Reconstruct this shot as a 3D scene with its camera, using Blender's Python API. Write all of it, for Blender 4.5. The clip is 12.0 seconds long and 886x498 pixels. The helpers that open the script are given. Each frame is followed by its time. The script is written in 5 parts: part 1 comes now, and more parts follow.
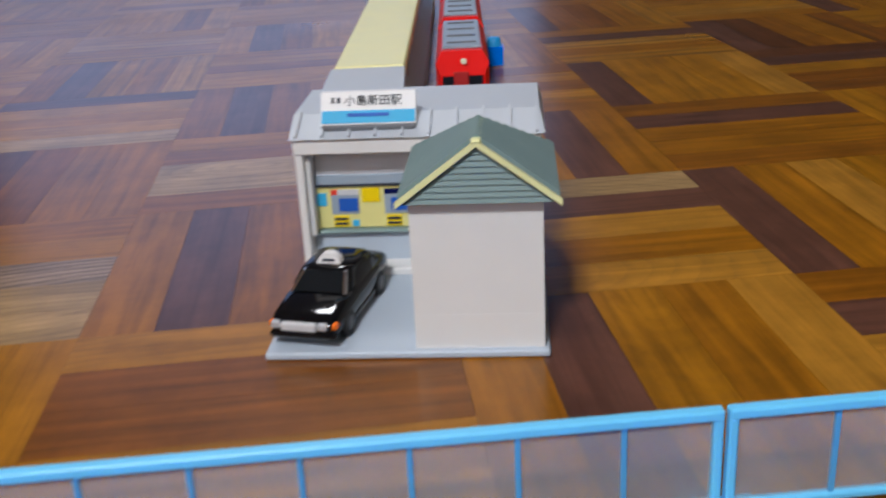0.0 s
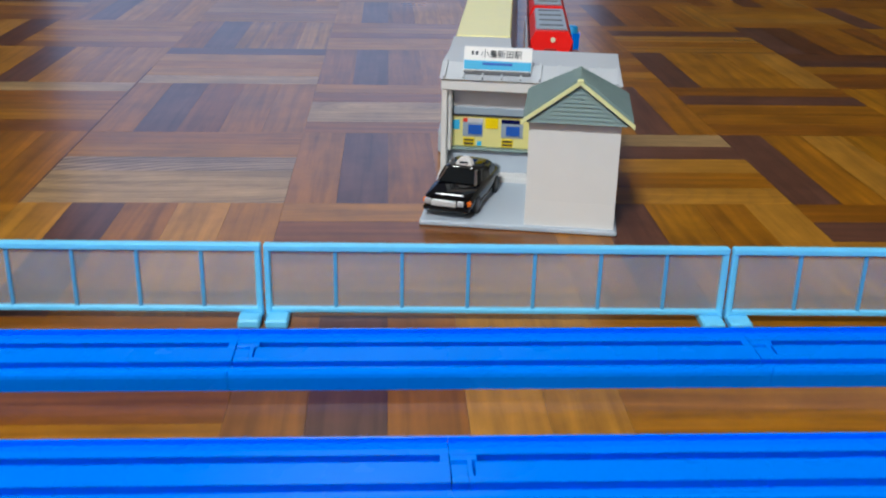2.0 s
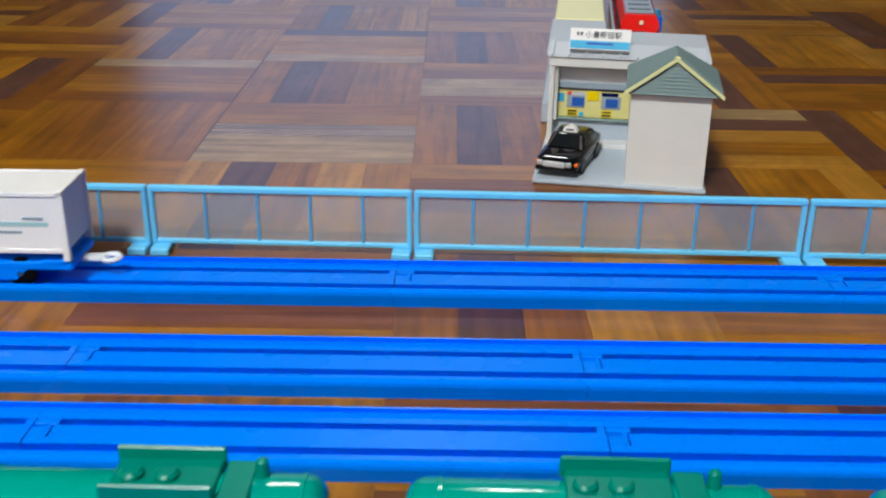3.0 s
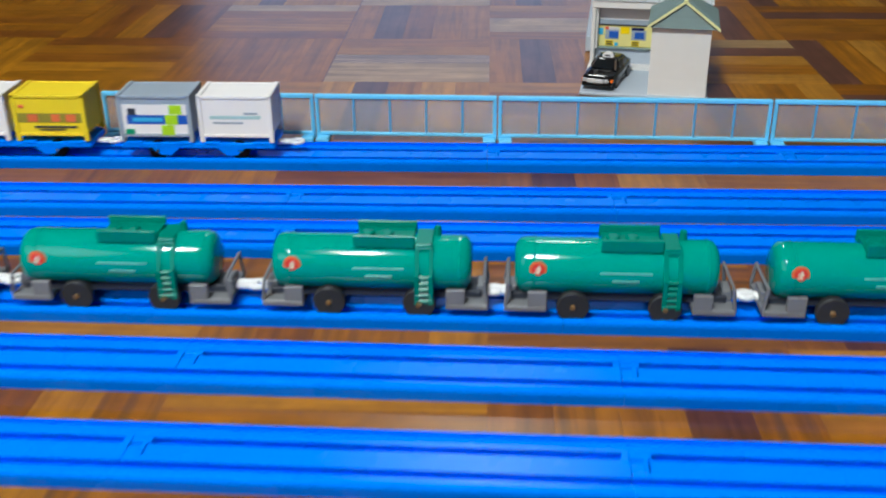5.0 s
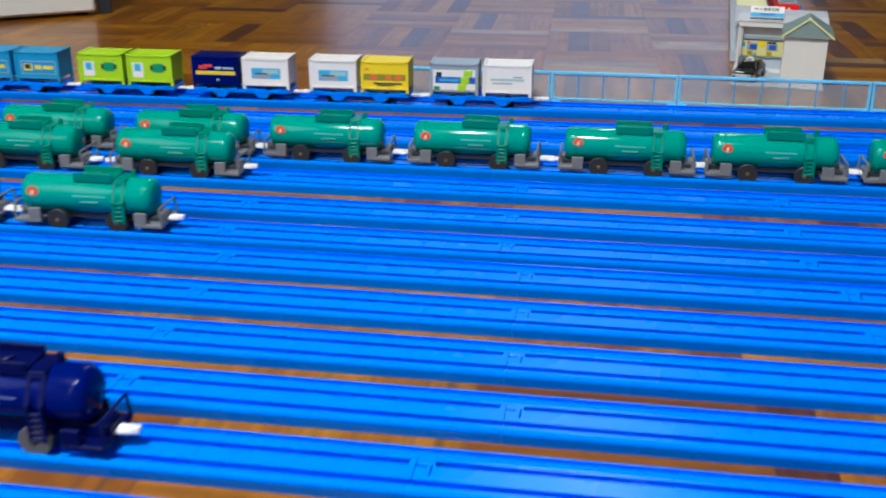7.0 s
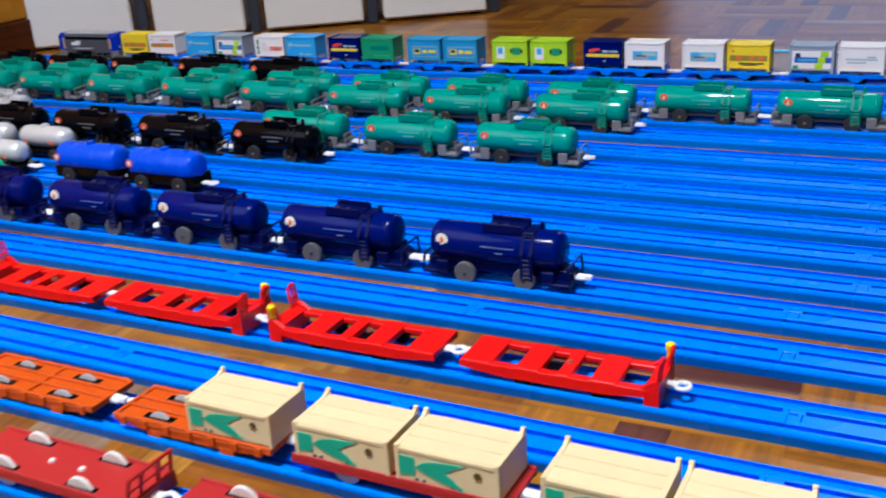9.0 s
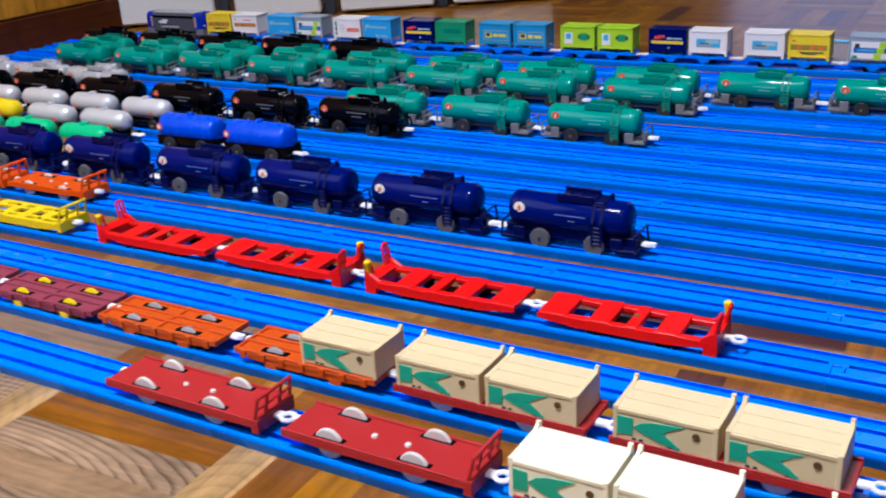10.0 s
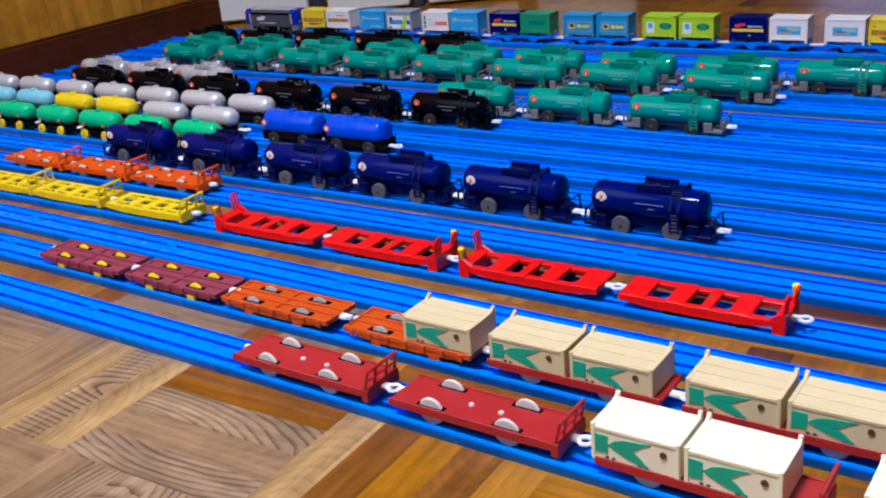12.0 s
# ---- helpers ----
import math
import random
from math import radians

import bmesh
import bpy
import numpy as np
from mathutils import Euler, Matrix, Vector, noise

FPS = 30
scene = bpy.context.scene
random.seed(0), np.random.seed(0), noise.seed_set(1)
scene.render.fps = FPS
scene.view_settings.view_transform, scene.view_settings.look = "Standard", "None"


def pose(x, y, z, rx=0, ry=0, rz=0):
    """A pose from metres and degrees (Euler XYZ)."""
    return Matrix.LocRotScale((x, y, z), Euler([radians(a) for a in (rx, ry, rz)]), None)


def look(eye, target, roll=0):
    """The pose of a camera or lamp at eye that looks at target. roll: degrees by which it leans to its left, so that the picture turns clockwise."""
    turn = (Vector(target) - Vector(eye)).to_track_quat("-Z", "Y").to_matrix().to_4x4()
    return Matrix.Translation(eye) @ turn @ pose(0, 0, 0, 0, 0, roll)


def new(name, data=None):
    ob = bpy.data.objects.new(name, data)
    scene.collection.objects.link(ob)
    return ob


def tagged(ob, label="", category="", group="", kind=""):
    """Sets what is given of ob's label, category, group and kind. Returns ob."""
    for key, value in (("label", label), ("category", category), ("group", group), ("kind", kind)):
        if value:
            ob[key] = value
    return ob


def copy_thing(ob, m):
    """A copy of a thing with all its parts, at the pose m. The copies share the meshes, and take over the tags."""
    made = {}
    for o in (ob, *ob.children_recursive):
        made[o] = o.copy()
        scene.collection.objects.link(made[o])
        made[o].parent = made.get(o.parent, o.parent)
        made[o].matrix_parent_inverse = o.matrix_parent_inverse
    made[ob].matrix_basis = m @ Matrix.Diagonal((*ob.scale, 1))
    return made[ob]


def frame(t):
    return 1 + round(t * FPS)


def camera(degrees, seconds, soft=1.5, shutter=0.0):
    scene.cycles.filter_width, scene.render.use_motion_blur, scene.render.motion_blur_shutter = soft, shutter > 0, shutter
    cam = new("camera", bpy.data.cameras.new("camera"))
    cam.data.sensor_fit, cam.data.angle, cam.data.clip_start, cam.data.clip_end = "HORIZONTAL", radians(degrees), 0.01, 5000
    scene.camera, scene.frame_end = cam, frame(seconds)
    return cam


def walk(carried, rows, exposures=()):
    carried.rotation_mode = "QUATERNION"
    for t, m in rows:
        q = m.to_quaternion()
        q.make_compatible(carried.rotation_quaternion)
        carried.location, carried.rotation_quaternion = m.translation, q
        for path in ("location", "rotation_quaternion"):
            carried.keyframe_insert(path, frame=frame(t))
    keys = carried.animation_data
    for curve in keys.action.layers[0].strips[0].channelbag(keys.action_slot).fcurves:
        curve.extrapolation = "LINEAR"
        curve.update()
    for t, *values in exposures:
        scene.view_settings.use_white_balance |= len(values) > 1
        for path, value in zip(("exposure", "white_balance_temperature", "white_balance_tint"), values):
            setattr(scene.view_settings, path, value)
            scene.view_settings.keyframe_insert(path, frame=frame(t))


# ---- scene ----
cam = camera(46.17, 12.0, soft=2.0, shutter=0.5)

PATH = [
    (0, (0.1312, -0.2064, 0.1857), (0.1940, 0.7200, -0.1856), -2.99),
    (0.5, (0.1123, -0.2593, 0.1897), (0.1479, 0.6689, -0.1807), -0.92),
    (1, (0.1053, -0.2994, 0.1908), (0.1303, 0.6306, -0.1759), 0.48),
    (1.5, (0.0886, -0.3442, 0.2002), (0.0869, 0.5856, -0.1681), 0.97),
    (2, (0.0803, -0.3897, 0.2059), (0.1118, 0.5370, -0.1688), 1.25),
    (2.5, (0.0652, -0.4411, 0.2130), (0.0669, 0.4818, -0.1720), 0.79),
    (3, (0.0457, -0.4810, 0.2214), (0.0205, 0.4398, -0.1680), 0.71),
    (3.2, (0.0420, -0.4989, 0.2239), (0.0122, 0.4130, -0.1855), 1.23),
    (4.8, (0.0327, -0.6837, 0.2724), (-0.0743, 0.2052, -0.1731), -1.34),
    (5, (0.0249, -0.7289, 0.2800), (-0.0363, 0.1674, -0.1593), -0.47),
    (5.5, (-0.0019, -0.8453, 0.2785), (-0.0884, 0.0569, -0.1440), -0.18),
    (6, (-0.0178, -0.9295, 0.2839), (-0.1231, -0.0231, -0.1252), 0.56),
    (6.5, (-0.0380, -1.0394, 0.2904), (-0.1733, -0.1281, -0.0984), 0.49),
    (7, (-0.0687, -1.1406, 0.2912), (-0.2108, -0.2244, -0.0834), 0.04),
    (7.5, (-0.0615, -1.2370, 0.3027), (-0.3146, -0.3432, -0.0675), -0.37),
    (7.7, (-0.0656, -1.2617, 0.3043), (-0.3439, -0.3749, -0.0648), -0.85),
    (9.3, (-0.0514, -1.4204, 0.3194), (-0.4953, -0.6021, -0.0457), -3.87),
    (9.5, (-0.0452, -1.4384, 0.3220), (-0.4920, -0.6240, -0.0482), -3.71),
    (10, (-0.0417, -1.4736, 0.3319), (-0.5123, -0.6736, -0.0403), -3.41),
    (10.5, (-0.0328, -1.4956, 0.3442), (-0.5229, -0.7101, -0.0335), -4.14),
    (11, (-0.0136, -1.5205, 0.3568), (-0.5327, -0.7564, -0.0261), -4.70),
    (11.5, (-0.0137, -1.5279, 0.3609), (-0.5485, -0.7737, -0.0202), -5.38),
    (12, (-0.0107, -1.5300, 0.3635), (-0.5481, -0.7786, -0.0193), -5.70),
]
walk(cam, [(t, look(eye, target, roll)) for t, eye, target, roll in PATH],
     [(0.0, -0.12, 6000, 10), (0.6, -0.02, 5950, 8), (1.4, -0.06, 5780, 4), (2.5, -0.06, 6200, 4), (5.0, -0.04, 6080, 2), (7.5, -0.11, 6050, 4), (9.5, -0.28, 5720, 14), (12.0, -0.47, 5580, 18)])

# ---- world and light ----
world = bpy.data.worlds.new("world")
scene.world = world
world.use_nodes = True
sky = world.node_tree.nodes.new("ShaderNodeTexSky")
sky.sky_type, sky.sun_disc, sky.sun_elevation, sky.sun_rotation = "NISHITA", False, radians(35), radians(40)
world.node_tree.links.new(sky.outputs[0], world.node_tree.nodes["Background"].inputs[0])
world.node_tree.nodes["Background"].inputs[1].default_value = 0.05

LAMPS = [(-0.06, 2.15, 2.34), (-0.50, -1.72, 2.34)]


def area(name, place, target, size, size_y, watts, colour):
    data = bpy.data.lights.new(name, "AREA")
    data.shape, data.size, data.size_y, data.energy, data.color = "RECTANGLE", size, size_y, watts, colour
    ob = new(name, data)
    ob.matrix_world = look(place, target)
    return tagged(ob, kind="structure")


for (x, y, z), watts in zip(LAMPS, (22, 98)):
    area("ceiling_lamp_light", (x, y, z - 0.075), (x, y + 0.001, 0), 0.42, 0.42, watts, (1.0, 0.985, 0.95))
area("north_window_light", (-0.325, 4.52, 1.25), (-0.325, 0, 0.9), 2.55, 1.7, 10.5, (0.42, 0.55, 1.0))
area("west_window_light", (-1.60, -2.12, 1.38), (0, -1.6, 0.55), 1.5, 1.15, 18, (0.82, 0.91, 1.0))


# ---- materials ----
def material(name):
    m = bpy.data.materials.new(name)
    m.use_nodes = True
    t = m.node_tree
    return m, t, t.nodes["Principled BSDF"], t.nodes.new, t.links.new


def plastic(name, colour, rough=0.32, vary=0.12, bump=0.02, metal=0.0, spec=0.28, scale=60.0):
    """Moulded plastic: faint clouding, scuffs in the gloss and a fine skin."""
    m, t, b, node, link = material(name)
    b.inputs["Metallic"].default_value = metal
    b.inputs["Specular IOR Level"].default_value = spec
    where = node("ShaderNodeTexCoord")
    info = node("ShaderNodeObjectInfo")
    n1, n2 = node("ShaderNodeTexNoise"), node("ShaderNodeTexNoise")
    n1.inputs["Scale"].default_value, n1.inputs["Detail"].default_value = scale, 3
    n2.inputs["Scale"].default_value, n2.inputs["Detail"].default_value = scale * 11, 2
    for n in (n1, n2):
        link(where.outputs["Object"], n.inputs["Vector"])
    mix = node("ShaderNodeMixRGB")
    mix.inputs[1].default_value = (*[c * (1 - vary) for c in colour], 1)
    mix.inputs[2].default_value = (*[min(1, c * (1 + vary)) for c in colour], 1)
    add = node("ShaderNodeMath")
    add.operation = "MULTIPLY_ADD"
    add.inputs[1].default_value, add.inputs[2].default_value = 0.35, -0.17
    link(info.outputs["Random"], add.inputs[0])
    plus = node("ShaderNodeMath")
    link(n1.outputs["Fac"], plus.inputs[0]), link(add.outputs[0], plus.inputs[1])
    link(plus.outputs[0], mix.inputs[0])
    link(mix.outputs[0], b.inputs["Base Color"])
    r = node("ShaderNodeMapRange")
    r.inputs["To Min"].default_value, r.inputs["To Max"].default_value = rough * 0.75, min(1, rough * 1.3)
    link(n1.outputs["Fac"], r.inputs["Value"]), link(r.outputs[0], b.inputs["Roughness"])
    bp = node("ShaderNodeBump")
    bp.inputs["Strength"].default_value, bp.inputs["Distance"].default_value = bump * 4, 0.0003
    link(n2.outputs["Fac"], bp.inputs["Height"]), link(bp.outputs[0], b.inputs["Normal"])
    return m


def wood(name, stops, rough, along=(9.0, 150.0, 40.0), island=False, coat=0.0, band=0.5, rare=0.045, bow=(0.38, 1.0, 1.0)):
    """Varnished timber: the piece's own tone, long grain and now and then strong growth rings."""
    m, t, b, node, link = material(name)
    where = node("ShaderNodeTexCoord")
    if island:
        rnd = node("ShaderNodeNewGeometry").outputs["Random Per Island"]
    else:
        rnd = node("ShaderNodeObjectInfo").outputs["Random"]
    shift = node("ShaderNodeVectorMath")
    shift.operation = "MULTIPLY_ADD"
    shift.inputs[1].default_value = (37.0, 53.0, 11.0)
    link(rnd, shift.inputs[0]), link(where.outputs["Object"], shift.inputs[2])
    squash = node("ShaderNodeMapping")
    squash.inputs["Scale"].default_value = along
    link(shift.outputs[0], squash.inputs["Vector"])
    grain = node("ShaderNodeTexNoise")
    grain.inputs["Scale"].default_value, grain.inputs["Detail"].default_value, grain.inputs["Distortion"].default_value = 1.0, 5, 0.6
    link(squash.outputs[0], grain.inputs["Vector"])
    rings = node("ShaderNodeTexWave")
    if island:
        rings.bands_direction = "Y"
        rings.inputs["Scale"].default_value, rings.inputs["Distortion"].default_value = 0.14, 9.0
        rings.inputs["Detail"].default_value, rings.inputs["Detail Scale"].default_value = 2, 0.35
        link(squash.outputs[0], rings.inputs["Vector"])
    else:
        # growth rings round a heart that lies beside the board, each board with its own
        rings.wave_type, rings.rings_direction, rings.wave_profile = "RINGS", "Z", "SAW"
        rings.inputs["Scale"].default_value, rings.inputs["Distortion"].default_value = 66.0, 5.5
        rings.inputs["Detail"].default_value, rings.inputs["Detail Scale"].default_value = 3, 0.45
        own, aside = node("ShaderNodeTexWhiteNoise"), node("ShaderNodeVectorMath")
        own.noise_dimensions = "1D"
        link(rnd, own.inputs["W"])
        aside.operation = "MULTIPLY_ADD"
        aside.inputs[1].default_value, aside.inputs[2].default_value = (0.22, 0.16, 0.0), (-0.185, -0.09, 0.0)
        link(own.outputs["Color"], aside.inputs[0])
        plus = node("ShaderNodeVectorMath")
        link(where.outputs["Object"], plus.inputs[0]), link(aside.outputs[0], plus.inputs[1])
        flat = node("ShaderNodeMapping")
        flat.inputs["Scale"].default_value = bow
        link(plus.outputs[0], flat.inputs["Vector"]), link(flat.outputs[0], rings.inputs["Vector"])
    tone = node("ShaderNodeValToRGB")
    while len(tone.color_ramp.elements) < len(stops):
        tone.color_ramp.elements.new(0.5)
    for e, (p, c) in zip(tone.color_ramp.elements, stops):
        e.position, e.color = p, (*c, 1)
    tone.color_ramp.interpolation = "CONSTANT" if len(stops) > 2 else "LINEAR"
    link(rnd, tone.inputs[0])
    dark = node("ShaderNodeMixRGB")
    dark.blend_type = "MULTIPLY"
    g = node("ShaderNodeMapRange")
    g.inputs["From Min"].default_value, g.inputs["From Max"].default_value = 0.3, 0.7
    g.inputs["To Min"].default_value, g.inputs["To Max"].default_value = 0.66, 1.22
    link(grain.outputs["Fac"], g.inputs["Value"])
    dark.inputs[0].default_value = 1.0
    # dull worn patches in the varnish, finer and coarser
    patch, dull, both = node("ShaderNodeTexNoise"), node("ShaderNodeMapRange"), node("ShaderNodeMath")
    patch.inputs["Scale"].default_value, patch.inputs["Detail"].default_value, patch.inputs["Roughness"].default_value = 22.0, 6, 0.68
    link(shift.outputs[0], patch.inputs["Vector"])
    dull.inputs["From Min"].default_value, dull.inputs["From Max"].default_value = 0.3, 0.7
    dull.inputs["To Min"].default_value, dull.inputs["To Max"].default_value = 0.72, 1.22
    link(patch.outputs["Fac"], dull.inputs["Value"])
    both.operation = "MULTIPLY"
    link(g.outputs[0], both.inputs[0]), link(dull.outputs[0], both.inputs[1])
    link(tone.outputs[0], dark.inputs[1]), link(both.outputs[0], dark.inputs[2])
    pick = node("ShaderNodeMath")
    pick.operation = "PINGPONG"
    pick.inputs[1].default_value = 0.07
    link(rnd, pick.inputs[0])
    sharp = node("ShaderNodeMapRange")
    sharp.inputs["From Min"].default_value, sharp.inputs["From Max"].default_value = rare, rare + 0.02
    sharp.inputs["To Min"].default_value, sharp.inputs["To Max"].default_value = 0.0, band
    link(pick.outputs[0], sharp.inputs["Value"])
    lines = node("ShaderNodeMapRange")
    lines.inputs["From Min"].default_value, lines.inputs["From Max"].default_value = 0.04, 0.50
    lines.inputs["To Min"].default_value, lines.inputs["To Max"].default_value = 1.0, 0.0
    link(rings.outputs["Fac"], lines.inputs["Value"])
    amount = node("ShaderNodeMath")
    amount.operation = "MULTIPLY"
    # the lines fade and return along the board
    fade, broken = node("ShaderNodeMapRange"), node("ShaderNodeMath")
    fade.inputs["From Min"].default_value, fade.inputs["From Max"].default_value = 0.62, 0.42
    fade.inputs["To Min"].default_value, fade.inputs["To Max"].default_value = 0.62, 1.0
    link(grain.outputs["Fac"], fade.inputs["Value"])
    broken.operation = "MULTIPLY"
    link(lines.outputs[0], broken.inputs[0]), link(fade.outputs[0], broken.inputs[1])
    link(broken.outputs[0], amount.inputs[0]), link(sharp.outputs[0], amount.inputs[1])
    ring = node("ShaderNodeMixRGB")
    ring.inputs[2].default_value = (0.055, 0.032, 0.019, 1)
    link(amount.outputs[0], ring.inputs[0]), link(dark.outputs[0], ring.inputs[1])
    link(ring.outputs[0], b.inputs["Base Color"])
    wear = node("ShaderNodeTexNoise")
    wear.inputs["Scale"].default_value, wear.inputs["Detail"].default_value = 5.0, 4
    link(where.outputs["Object"], wear.inputs["Vector"])
    r = node("ShaderNodeMapRange")
    r.inputs["To Min"].default_value, r.inputs["To Max"].default_value = rough * 0.7, rough * 1.4
    link(wear.outputs["Fac"], r.inputs["Value"]), link(r.outputs[0], b.inputs["Roughness"])
    b.inputs["Specular IOR Level"].default_value = 0.12
    b.inputs["Coat Weight"].default_value, b.inputs["Coat Roughness"].default_value = coat, 0.21
    bp = node("ShaderNodeBump")
    bp.inputs["Strength"].default_value, bp.inputs["Distance"].default_value = 0.10, 0.0003
    link(grain.outputs["Fac"], bp.inputs["Height"]), link(bp.outputs[0], b.inputs["Normal"])
    return m


PARQUET = [(0.0, (0.280, 0.102, 0.002)), (0.16, (0.325, 0.129, 0.003)), (0.36, (0.230, 0.079, 0.003)), (0.5, (0.355, 0.146, 0.005)),
           (0.63, (0.290, 0.108, 0.003)), (0.76, (0.195, 0.063, 0.004)), (0.86, (0.38, 0.168, 0.016)), (0.93, (0.100, 0.033, 0.011))]
M = {}
M["plank"] = wood("parquet plank", PARQUET[:-1], 0.3, coat=0.42, rare=0.06)
M["plank_rest"] = wood("parquet", PARQUET, 0.3, island=True, coat=0.42)
M["plank_dark"] = wood("dark parquet plank", [(0.0, (0.095, 0.038, 0.024)), (1.0, (0.130, 0.053, 0.032))], 0.3, coat=0.42, band=0.2)
M["plank_light"] = wood("light parquet plank", [(0.0, (0.36, 0.225, 0.095)), (1.0, (0.42, 0.25, 0.10))], 0.3, coat=0.42, band=0.25, rare=-0.03)
# Greyed base colours here and in the ringed boards carry a corner's cool light.
M["plank_pink"] = wood("pinkish parquet plank greyed for cool light", [(0.0, (0.235, 0.145, 0.075)), (1.0, (0.29, 0.178, 0.095))], 0.3, coat=0.42, band=0.15)
M["plank_brown"] = wood("red brown parquet plank", [(0.0, (0.200, 0.072, 0.010)), (1.0, (0.235, 0.088, 0.012))], 0.3, coat=0.42, band=0.3)
M["plank_ring"] = wood("strongly ringed parquet plank", [(0.0, (0.31, 0.205, 0.125)), (1.0, (0.34, 0.22, 0.13))], 0.3, coat=0.42, band=0.9, rare=-0.03)
M["plank_cross"] = wood("cross-ringed parquet plank", [(0.0, (0.31, 0.205, 0.12)), (1.0, (0.34, 0.215, 0.12))], 0.3, coat=0.42, band=0.95, rare=-0.03, bow=(1.0, 0.22, 1.0))
M["base"] = wood("dark stained skirting", [(0.0, (0.075, 0.016, 0.002)), (1.0, (0.09, 0.020, 0.003))], 0.35, along=(60.0, 2.0, 60.0))
M["panel"] = wood("orange wall panelling", [(0.0, (0.50, 0.205, 0.010)), (1.0, (0.58, 0.25, 0.015))], 0.4, along=(30.0, 30.0, 3.0), band=0.15)
M["plaster"] = plastic("off-white plaster", (0.46, 0.45, 0.43), 0.85, 0.05, 0.2, scale=4)
# Coat for walls out of view, dulled so they throw back less light.
M["unseen_wall"] = plastic("dull beige wallpaper", (0.19, 0.175, 0.15), 0.85, 0.08, 0.2, scale=4)
M["track"] = plastic("bright blue track plastic", (0.0, 0.20, 0.99), 0.27, 0.05, 0.03, spec=0.13, scale=25)
M["fence"] = plastic("pale blue fence plastic", (0.17, 0.60, 0.93), 0.35, 0.06)
# Fence colour darkened to paint in the sheet's haze over the bars.
M["fence_bar_veiled"] = plastic("fence plastic dimmed as if behind the sheet", (0.10, 0.36, 0.66), 0.35, 0.06)
M["teal"] = plastic("teal tank plastic", (0.0, 0.285, 0.217), 0.11, 0.08, spec=0.34)
M["teal_dark"] = plastic("darker teal walkway plastic", (0.0, 0.200, 0.145), 0.3, 0.08)
M["black"] = plastic("black plastic", (0.0015, 0.002, 0.004), 0.10, 0.2, spec=0.11)
M["navy"] = plastic("navy plastic", (0.0, 0.005, 0.115), 0.12, 0.1, spec=0.13)
M["navy_dark"] = plastic("dark navy plastic", (0.0005, 0.003, 0.06), 0.35, 0.1, spec=0.14)
M["silver"] = plastic("silver painted plastic", (0.52, 0.53, 0.56), 0.26, 0.08, metal=0.3)
M["steel"] = plastic("pale silver plastic", (0.64, 0.65, 0.67), 0.30, 0.06, metal=0.3)
M["mid_blue"] = plastic("blue tank plastic", (0.004, 0.07, 0.66), 0.26, 0.08, spec=0.25)
M["green"] = plastic("green tank plastic", (0.01, 0.50, 0.20), 0.28, 0.08)
M["yellow"] = plastic("yellow plastic", (0.82, 0.60, 0.002), 0.32, 0.07, spec=0.12)
M["sky_blue"] = plastic("light blue plastic", (0.22, 0.58, 0.72), 0.3, 0.06)
M["grey"] = plastic("grey chassis plastic", (0.17, 0.175, 0.19), 0.42, 0.12)
M["dark_grey"] = plastic("dark grey wheel plastic", (0.026, 0.027, 0.030), 0.45, 0.15)
M["white"] = plastic("white plastic", (0.80, 0.80, 0.80), 0.35, 0.04)
M["wheel_white"] = plastic("off-white wheel plastic", (0.62, 0.60, 0.56), 0.4, 0.06)
M["red"] = plastic("bright red plastic", (0.78, 0.006, 0.004), 0.3, 0.06, spec=0.25)
M["dark_red"] = plastic("dull red plastic", (0.40, 0.022, 0.022), 0.38, 0.08)
M["maroon"] = plastic("maroon plastic", (0.27, 0.045, 0.075), 0.42, 0.09)
M["orange"] = plastic("orange plastic", (0.70, 0.085, 0.002), 0.36, 0.07, spec=0.18)
M["rust"] = plastic("brick orange plastic", (0.56, 0.078, 0.004), 0.38, 0.08)
M["beige"] = plastic("beige container plastic", (0.69, 0.565, 0.32), 0.45, 0.07)
M["cream"] = plastic("cream container plastic", (0.84, 0.81, 0.60), 0.45, 0.05)
M["jr_green"] = plastic("green print", (0.02, 0.38, 0.24), 0.5, 0.08)
M["lime"] = plastic("lime container plastic", (0.40, 0.66, 0.015), 0.4, 0.05)
M["cont_blue"] = plastic("sky blue container plastic", (0.035, 0.36, 0.78), 0.4, 0.06)
M["cont_teal"] = plastic("steel blue container plastic", (0.02, 0.28, 0.55), 0.4, 0.06)
M["cont_green"] = plastic("green container plastic", (0.015, 0.28, 0.13), 0.4, 0.06)
M["cont_grey"] = plastic("grey container plastic", (0.30, 0.36, 0.43), 0.4, 0.05)
M["cont_white"] = plastic("white container plastic", (0.80, 0.78, 0.77), 0.42, 0.04)
M["cont_yellow"] = plastic("yellow container plastic", (0.82, 0.62, 0.02), 0.42, 0.06)
M["pale_yellow"] = plastic("pale yellow plastic", (0.88, 0.83, 0.42), 0.42, 0.05)
M["label_red"] = plastic("red print", (0.70, 0.05, 0.03), 0.5, 0.1)
M["label_orange"] = plastic("orange print", (0.72, 0.16, 0.05), 0.5, 0.1)
M["label_yellow"] = plastic("yellow print", (0.80, 0.62, 0.04), 0.5, 0.1)
M["label_dark"] = plastic("dark print", (0.03, 0.035, 0.05), 0.5, 0.1)
M["label_blue"] = plastic("blue print", (0.02, 0.10, 0.45), 0.5, 0.1)
M["label_cyan"] = plastic("cyan print", (0.06, 0.42, 0.72), 0.5, 0.1)
M["label_olive"] = plastic("olive print", (0.28, 0.24, 0.03), 0.5, 0.1)
M["pale_print"] = plastic("pale print", (0.36, 0.55, 0.56), 0.5, 0.1)
